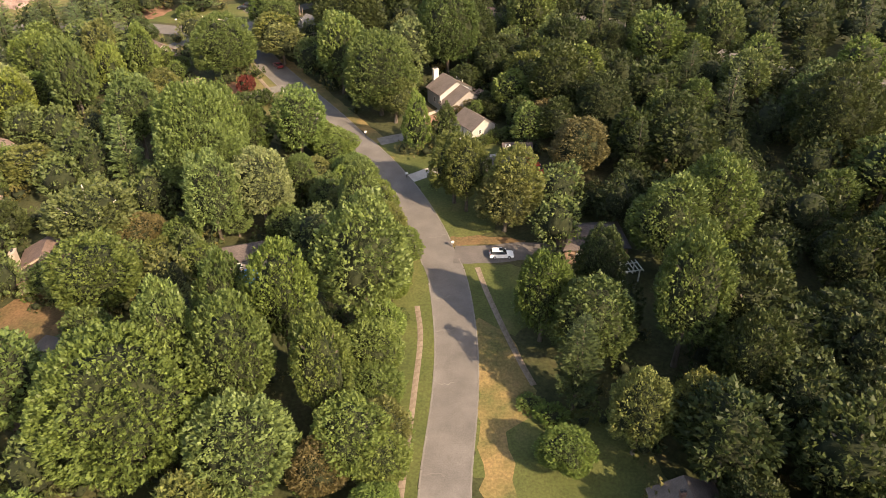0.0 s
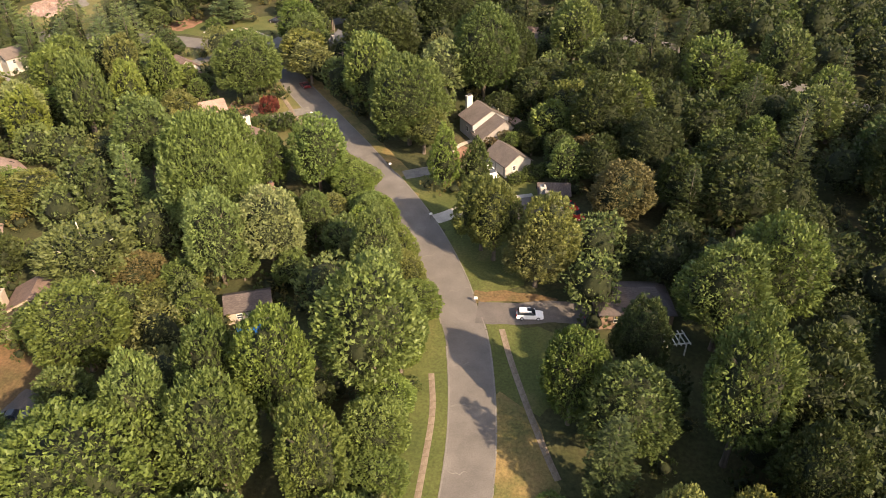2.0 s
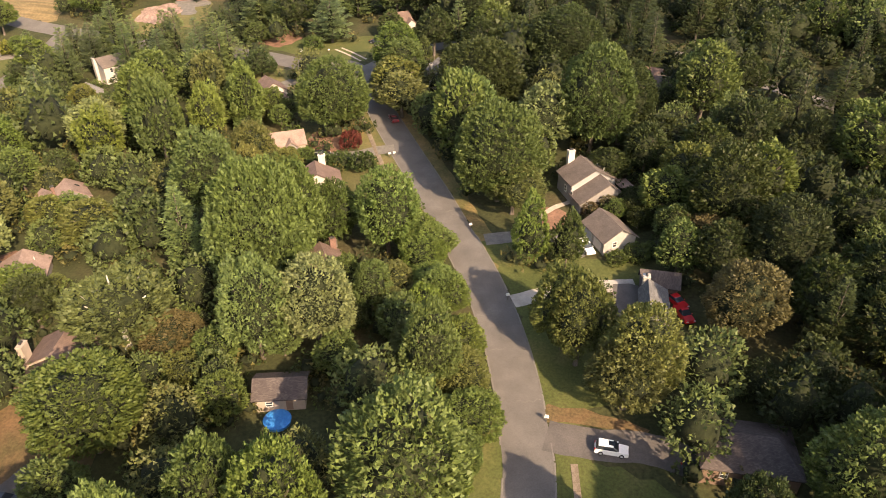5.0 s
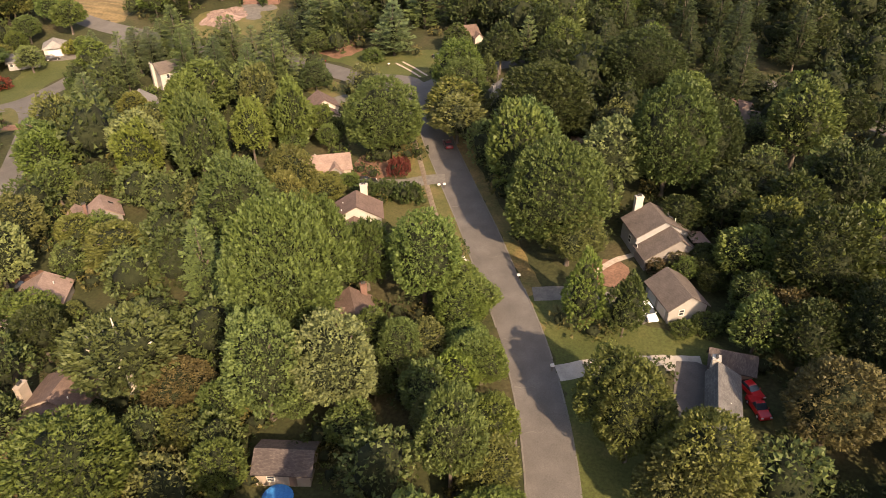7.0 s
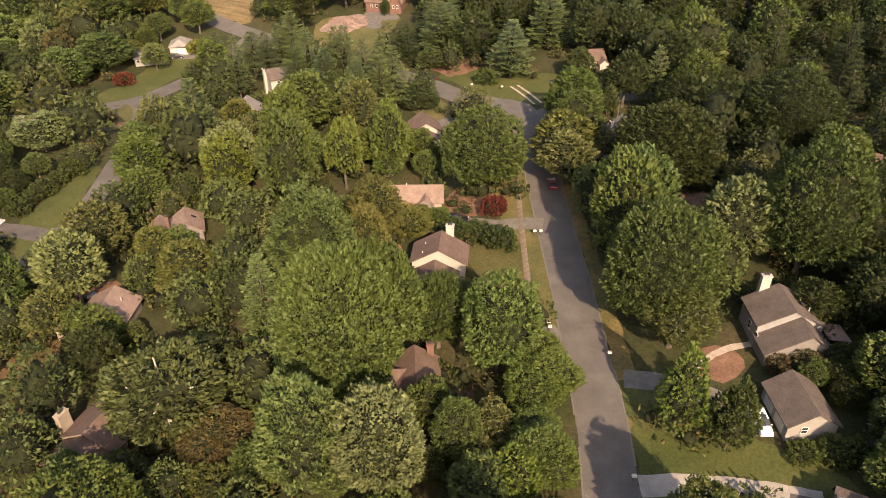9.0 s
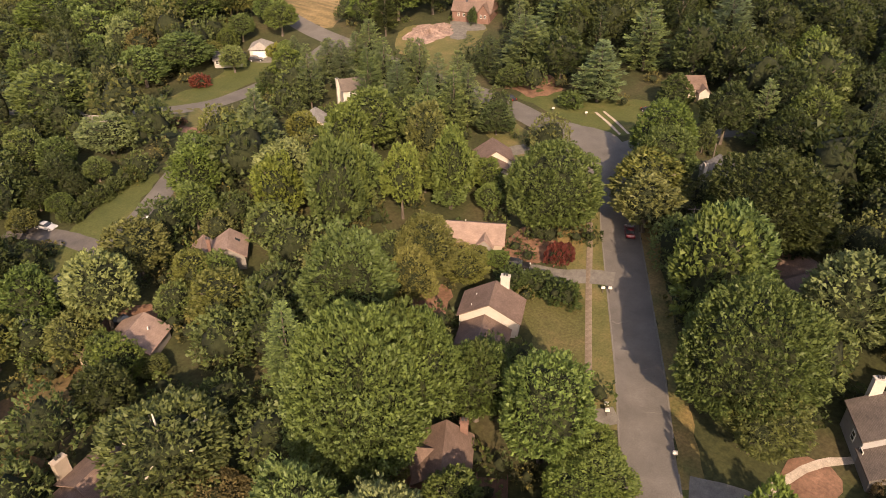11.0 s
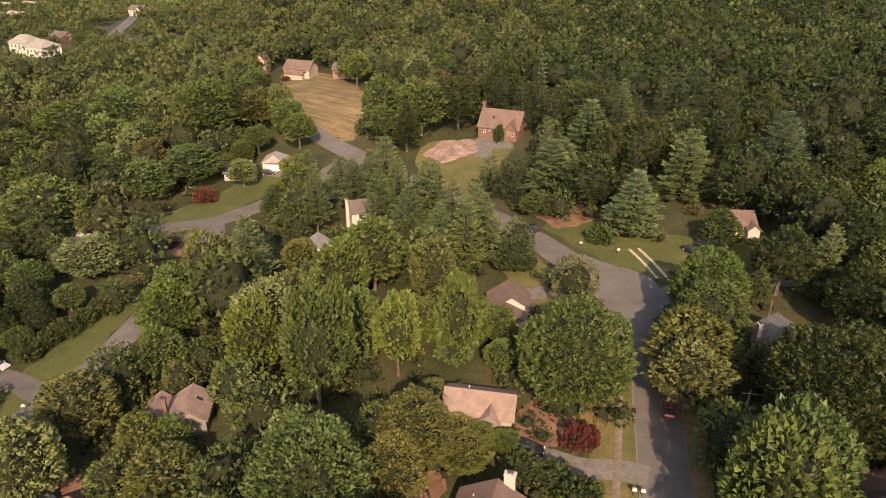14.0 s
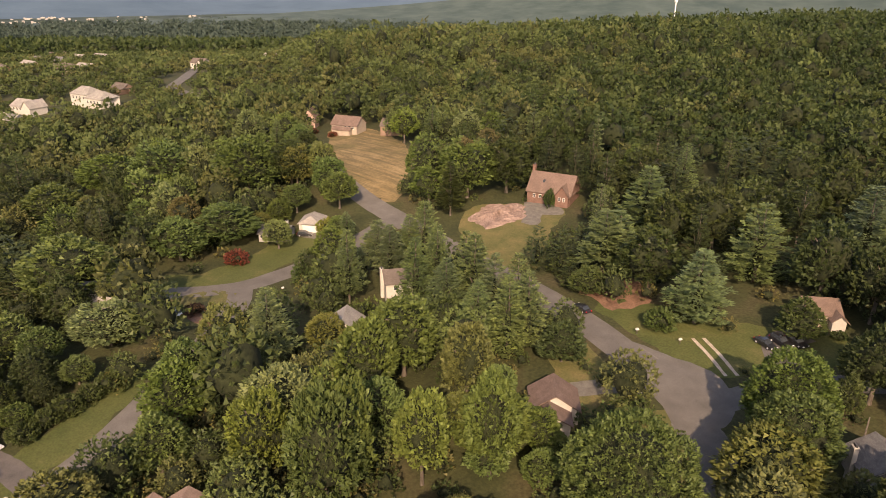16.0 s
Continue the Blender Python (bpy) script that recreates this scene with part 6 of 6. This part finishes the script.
def car(x, y, turn, colour, shape, label, group="parked cars"):
    c = new("car")
    c.matrix_world = pose(x, y, ground_at(x, y) + 0.08, 0, 0, turn)
    tagged(c, label, "car", group)
    tall = {"suv": 1.72, "sedan": 1.44, "van": 1.9, "pickup": 1.75}[shape]
    belt = {"suv": 1.05, "sedan": 0.92, "van": 1.05, "pickup": 1.05}[shape]
    L = 2.35
    bm = bmesh.new()
    profile(bm, [(-L, 0.35), (-L + 0.05, belt - 0.25), (-L + 0.25, belt - 0.02), (-0.6, belt), (0.9, belt), (1.3, belt - 0.06), (L - 0.2, belt - 0.2), (L, belt - 0.42), (L, 0.35), (L - 0.3, 0.24), (-L + 0.3, 0.24)], 0.93, 0.1)
    bmesh.ops.bevel(bm, geom=bm.edges, offset=0.05, segments=2, affect="EDGES")
    part("body", bm, PAINTS[colour], c)
    back, front = {"suv": (-2.1, 0.95), "sedan": (-1.55, 1.0), "van": (-2.15, 1.25), "pickup": (-0.5, 0.95)}[shape]
    bm = bmesh.new()
    profile(bm, [(back - 0.08, belt - 0.02), (back + (0.25 if shape != "sedan" else 0.6), tall - 0.1), (front - 0.75, tall - 0.1), (front + 0.05, belt - 0.02)], 0.84, 0.16)
    bmesh.ops.bevel(bm, geom=bm.edges, offset=0.03, segments=1, affect="EDGES")
    part("cabin_glass", bm, GLASS, c, "dark tinted car windows")
    bm = bmesh.new()
    profile(bm, [(back + (0.2 if shape != "sedan" else 0.55), tall - 0.12), (back + (0.32 if shape != "sedan" else 0.7), tall), (front - 0.9, tall), (front - 0.72, tall - 0.12)], 0.7, 0.06)
    bmesh.ops.bevel(bm, geom=bm.edges, offset=0.025, segments=1, affect="EDGES")
    part("roof_panel", bm, PAINTS[colour], c)
    if shape == "suv":
        bm = bmesh.new()
        box(bm, -0.5, 0.35, -0.4, 0.4, tall - 0.005, tall + 0.015)
        part("sunroof", bm, GLASS, c)
    for sx in (-1.42, 1.45):
        for sy in (-0.84, 0.84):
            bm = bmesh.new()
            bmesh.ops.create_cone(bm, cap_ends=True, segments=18, radius1=0.34, radius2=0.34, depth=0.22, matrix=pose(sx, sy, 0.34, 90))
            w = part("wheel", bm, RUBBER, c)
            bm = bmesh.new()
            bmesh.ops.create_cone(bm, cap_ends=True, segments=12, radius1=0.2, radius2=0.2, depth=0.25, matrix=pose(sx, sy, 0.34, 90))
            part("rim", bm, RIM, w)
    for sy in (-0.66, 0.66):
        bm = bmesh.new()
        box(bm, L - 0.14, L + 0.02, sy - 0.18, sy + 0.18, belt - 0.4, belt - 0.27)
        part("headlight", bm, LAMP_CLEAR, c)
        bm = bmesh.new()
        box(bm, -L - 0.02, -L + 0.12, sy - 0.14, sy + 0.14, belt - 0.3, belt - 0.08)
        part("taillight", bm, LAMP_RED, c)
        bm = bmesh.new()
        box(bm, 0.75, 0.9, sy * 1.45 - 0.08, sy * 1.45 + 0.08, belt + 0.02, belt + 0.14)
        part("mirror", bm, PAINTS[colour], c)
    return c


car(11.4, 113.5, 2, "white", "suv", "white sport utility car parked on a driveway")
car(3.9, 158.9, -60, "white", "suv", "white car parked beside a white garage")
car(20.4, 147.0, -50, "red", "sedan", "bright red car parked behind a grey-roofed house")
car(21.6, 143.6, -62, "red", "pickup", "bright red pickup parked behind a grey-roofed house")
car(-104.8, 242.2, 164, "black", "sedan", "black car driving along the grey road", "cars on the road")
car(-49.0, 204.6, 122, "maroon", "sedan", "dark red car driving along the grey road", "cars on the road")
car(-70.4, 254.6, -20, "black", "sedan", "black car parked in a bay before a house")
car(-68.6, 257.2, -20, "black", "suv", "black car parked beside another in a bay")
car(-66.6, 259.4, -20, "black", "sedan", "black car parked in shade by a pine")
car(-174.9, 180.2, 170, "white", "sedan", "white car on a clay drive between lawns")
car(-149.2, 136.6, 25, "silver", "sedan", "silver car parked on a shaded drive")
car(-66.8, 86.8, 8, "black", "sedan", "dark car parked in a shaded yard")
car(-60.4, 183.6, 30, "black", "suv", "black car at the end of a driveway")
car(-198.0, 229.0, 45, "black", "suv", "black car before a white garage")
car(-106.0, 130.4, 28, "black", "pickup", "dark pickup parked behind an orange-roofed house")
car(23.2, 113.2, 20, "blue", "sedan", "dark blue car in shade at the end of a driveway")


# ---- mailboxes, poles and yard things ----
def mailbox(x, y, turn, white=True):
    mb = new("mailbox")
    mb.matrix_world = pose(x, y, ground_at(x, y), 0, 0, turn)
    tagged(mb, "white roadside mailbox on a wooden post" if white else "dark roadside mailbox on a wooden post", "mailbox", "roadside mailboxes")
    bm = bmesh.new()
    box(bm, -0.06, 0.06, -0.06, 0.06, -0.3, 1.05)
    part("post", bm, BARK, mb)
    bm = bmesh.new()
    profile(bm, [(-0.32, 1.05), (-0.32, 1.25), (-0.25, 1.4), (0.25, 1.4), (0.32, 1.25), (0.32, 1.05)], 0.2, 0.04)
    b = part("box", bm, TRIM if white else DARK_METAL, mb)
    bm = bmesh.new()
    box(bm, -0.2, 0.2, 0.2, 0.23, 1.2, 1.34)
    part("flag", bm, LAMP_RED, b)
    return mb


for x, y, turn in ((1.9, 116.6, 0), (-8.2, 141.4, 30), (-19.2, 161.2, 30), (-43.2, 186.8, 30), (-44.2, 186.2, 30), (-11.2, 127.4, 20), (-29.9, 162.4, 35), (-30.6, 163.4, 35), (-169.8, 205.4, 80), (-188.4, 233.0, 60), (-131.8, 150.8, 50), (-77.6, 223.4, 40),
                   (-82.0, 243.4, 60), (-90.2, 241.0, 60), (-131.0, 135.4, 60), (-5.6, 74.2, 0), (-60.6, 207.2, 30)):
    mailbox(x, y, turn)


def pole(x, y, tall, label, arm=True):
    p = new("utility_pole")
    p.matrix_world = pose(x, y, ground_at(x, y), 0, 0, 35)
    tagged(p, label, "pole")
    v, f = tube([(0, 0, -0.5), (0, 0, tall * 0.5), (0, 0, tall)], [0.17, 0.14, 0.1], 8)
    me = mesh_from("shaft", v, f, BARK, True)
    s = new("shaft", me)
    s.parent = p
    if arm:
        bm = bmesh.new()
        box(bm, -1.1, 1.1, -0.06, 0.06, tall - 0.7, tall - 0.55)
        part("crossarm", bm, BARK, p)
    return p


pole(-37.4, 203.4, 11.0, "weathered wooden utility pole at the woods' edge")
pole(-45.6, 233.0, 8.0, "grey wooden pole near a white-gabled house", False)

mast = new("radio_mast")
mast.matrix_world = pose(-445.1, 828.7, -4.6)
tagged(mast, "tall white communication mast rising from distant woods", "mast")
STEEL = surface("white_steel", [(0.3, (0.7, 0.7, 0.68)), (0.7, (0.82, 0.82, 0.8))], 0.5, None, 0.3, 0.5)
v, f = tube([(0, 0, -2), (0, 0, 30), (0, 0, 58)], [0.6, 0.5, 0.32], 10)
sh_ = new("shaft", mesh_from("shaft", v, f, STEEL, True))
sh_.parent = mast
for k in range(6):
    bm = bmesh.new()
    box(bm, 1.2, 1.6, -0.5, 0.5, 44.0, 48.0)
    bmesh.ops.transform(bm, matrix=pose(0, 0, 0, 0, 0, 60 * k), verts=bm.verts)
    part("antenna", bm, STEEL, mast)
bm = bmesh.new()
bmesh.ops.create_cone(bm, cap_ends=True, segments=16, radius1=1.3, radius2=1.3, depth=0.3, matrix=pose(0, 0, 45.8))
part("platform", bm, STEEL, mast)

pool = new("paddling_pool")
pool.matrix_world = pose(-36.8, 107.8, ground_at(-36.8, 107.8), 0, 0, 20)
tagged(pool, "blue plastic sheet over a small round garden pool", "pool")
BLUE = surface("blue_plastic", [(0.3, (0.02, 0.16, 0.42)), (0.7, (0.04, 0.24, 0.55))], 2.0, 8.0, 0.3, 0.4, 0.02)
bm = bmesh.new()
bmesh.ops.create_cone(bm, cap_ends=True, segments=24, radius1=2.0, radius2=1.95, depth=0.6, matrix=pose(0, 0, 0.3))
part("wall", bm, BLUE, pool)
bm = bmesh.new()
bmesh.ops.create_cone(bm, cap_ends=True, segments=24, radius1=2.1, radius2=1.6, depth=0.14, matrix=pose(0, 0, 0.67))
part("cover", bm, BLUE, pool)


# ---- garden shrubs ----
def shrub(x, y, wide, tall, tone, label):
    i = len(PLANTED)
    mesh, th, wd = CROWNS["bush"][i % 3]
    b = new("shrub", mesh)
    b.matrix_world = pose(x, y, ground_at(x, y) - 0.05, 0, 0, i * 77) @ Matrix.Diagonal((wide / wd, wide / wd, tall / th, 1))
    b.color = (*tone, 1)
    PLANTED.append((x, y, wide))
    return tagged(b, label, "shrub", "garden shrubs")


shrub(-48.4, 180.0, 3.2, 4.2, (0.055, 0.08, 0.026), "rounded dark green shrub on a front lawn")
shrub(-54.4, 180.6, 3.0, 3.2, (0.06, 0.085, 0.028), "clipped green hedge shrub by a driveway")
shrub(-58.2, 179.0, 3.2, 3.4, (0.06, 0.085, 0.028), "clipped green hedge shrub by a driveway")
shrub(-55.0, 188.2, 2.0, 4.8, (0.12, 0.034, 0.028), "red-leaved plum bush beside a driveway")
shrub(-54.0, 190.0, 1.7, 3.6, (0.11, 0.034, 0.028), "red-leaved plum bush beside a driveway")
shrub(-194.6, 205.0, 3.4, 3.6, (0.15, 0.045, 0.03), "reddish-brown round shrub on a lawn")
shrub(-195.0, 234.8, 3.2, 4.4, (0.17, 0.18, 0.04), "yellow-green shrub beside a garage")
shrub(-192.6, 237.0, 2.8, 3.8, (0.17, 0.18, 0.04), "yellow-green shrub beside a garage")
shrub(-173.4, 213.6, 3.0, 5.0, (0.06, 0.09, 0.03), "upright green shrub by the side road")
shrub(-172.6, 183.6, 2.4, 2.0, (0.1, 0.06, 0.035), "low brown shrub beside a parked car")
shrub(13.2, 158.6, 2.6, 2.6, (0.085, 0.11, 0.032), "green foundation shrub before a garage")
shrub(9.8, 156.2, 2.2, 2.2, (0.08, 0.105, 0.03), "green foundation shrub before a garage")
shrub(16.2, 160.4, 2.4, 2.4, (0.085, 0.11, 0.032), "green foundation shrub before a garage")
shrub(-153.0, 287.4, 1.6, 5.6, (0.05, 0.075, 0.026), "upright dark evergreen at a brick house")
shrub(-88.4, 246.0, 3.4, 4.0, (0.07, 0.1, 0.03), "weeping green shrub on a grassy bank")
shrub(-61.8, 266.8, 1.6, 1.6, (0.05, 0.07, 0.025), "small clipped shrub by a house wall")
shrub(16.4, 74.6, 2.6, 2.0, (0.1, 0.15, 0.035), "bright green brambles on the dry bank")
shrub(13.4, 77.4, 2.2, 1.4, (0.11, 0.15, 0.04), "bright green brambles on the dry bank")
shrub(-286.0, 297.0, 2.2, 2.2, (0.14, 0.05, 0.03), "reddish shrub at the field's edge")
shrub(-300.0, 295.6, 2.4, 2.4, (0.12, 0.05, 0.03), "reddish shrub at the field's edge")


for x, y, w in ((-146.5, 141.3, 2.6), (-148.4, 145.3, 2.4), (-149.5, 149.4, 2.8), (-150.6, 153.6, 2.5), (-151.5, 158.0, 2.9)):
    shrub(x, y, w, w * 1.3, (0.06, 0.078, 0.026), "overgrown green hedge shrub along a lawn")
shrub(3.6, 171.4, 2.2, 2.6, (0.1, 0.075, 0.038), "brownish leafy shrub before a house wall")
shrub(6.8, 171.2, 2.0, 2.8, (0.06, 0.08, 0.028), "dark green shrub before a house wall")


# ---- concrete gutters and path slabs, piece by piece ----
def laid_pieces(name, owner_label, category, line, offset, size, gap, mat, lift, skip=()):
    """Slabs of one size laid end to end along a line, each on the land under it."""
    base = tagged(new(name), owner_label, category, kind="structure")
    bm = bmesh.new()
    box(bm, -size[0] / 2, size[0] / 2, -size[1] / 2, size[1] / 2, -0.12, 0.0)
    bmesh.ops.bevel(bm, geom=[e for e in bm.edges if e.verts[0].co.z > -0.01 and e.verts[1].co.z > -0.01], offset=0.015, segments=1, affect="EDGES")
    me = bpy.data.meshes.new("slab")
    bm.to_mesh(me)
    bm.free()
    me.materials.append(mat)
    s = sides(line)
    run = np.r_[0, np.cumsum(np.linalg.norm(np.diff(line, axis=0), axis=1))]
    edge = line + s * offset
    shift = random.Random(len(line))
    for k in range(int(run[-1] / (size[0] + gap))):
        u = (k + 0.5) * (size[0] + gap)
        x, y = np.interp(u, run, edge[:, 0]), np.interp(u, run, edge[:, 1])
        x2, y2 = np.interp(u + 0.3, run, edge[:, 0]), np.interp(u + 0.3, run, edge[:, 1])
        if any(a < u < b for a, b in skip) or math.hypot(x + 72, y - 231) < 11:
            continue
        dx, dy = x2 - x, y2 - y
        slope = math.degrees(math.atan2(ground_at(x + dx * 3, y + dy * 3) - ground_at(x, y), 3 * math.hypot(dx, dy)))
        ob = new("slab", me)
        ob.parent = base
        ob.matrix_world = pose(x, y, ground_at(x, y) + lift + shift.uniform(-0.012, 0.012), 0, -slope, math.degrees(math.atan2(dy, dx)) + shift.uniform(-0.4, 0.4))
    return base


near_road = MAIN_ROAD[12:118]
laid_pieces("kerb", "weathered concrete gutter slabs along the road's west edge", "kerb", near_road, 3.62, (2.9, 0.26), 0.03, KERB, 0.085, [(62, 68), (104, 108)])
laid_pieces("kerb_2", "weathered concrete gutter slabs along the road's east edge", "kerb", near_road, -3.62, (2.9, 0.26), 0.03, KERB, 0.085, [(66.5, 73), (96, 101), (118, 123)])
laid_pieces("footpath", "worn concrete slab footpath under the trees", "path", curve_points([(-6.4, 50), (-5.8, 62.4), (-4.6, 79.5), (-3.9, 91.8), (-4.7, 100.2)], 1.0), 0.0, (1.4, 0.95), 0.03, DIRT_PATH, 0.075)
laid_pieces("footpath_2", "stained concrete slab footpath curving down from a driveway", "path", curve_points([(6.6, 110.4), (8.2, 103), (10.6, 94), (13.0, 86), (14.9, 80.4)], 1.0), 0.0, (1.4, 1.0), 0.03, DIRT_PATH, 0.085)
laid_pieces("footpath_4", "concrete slab footpath beside a mown verge", "path", curve_points([(-28, 154), (-34.6, 165.4), (-45.4, 183.6), (-52.6, 196), (-59.2, 207.2)], 1.0), 0.0, (1.5, 1.1), 0.03, DIRT_PATH, 0.085)
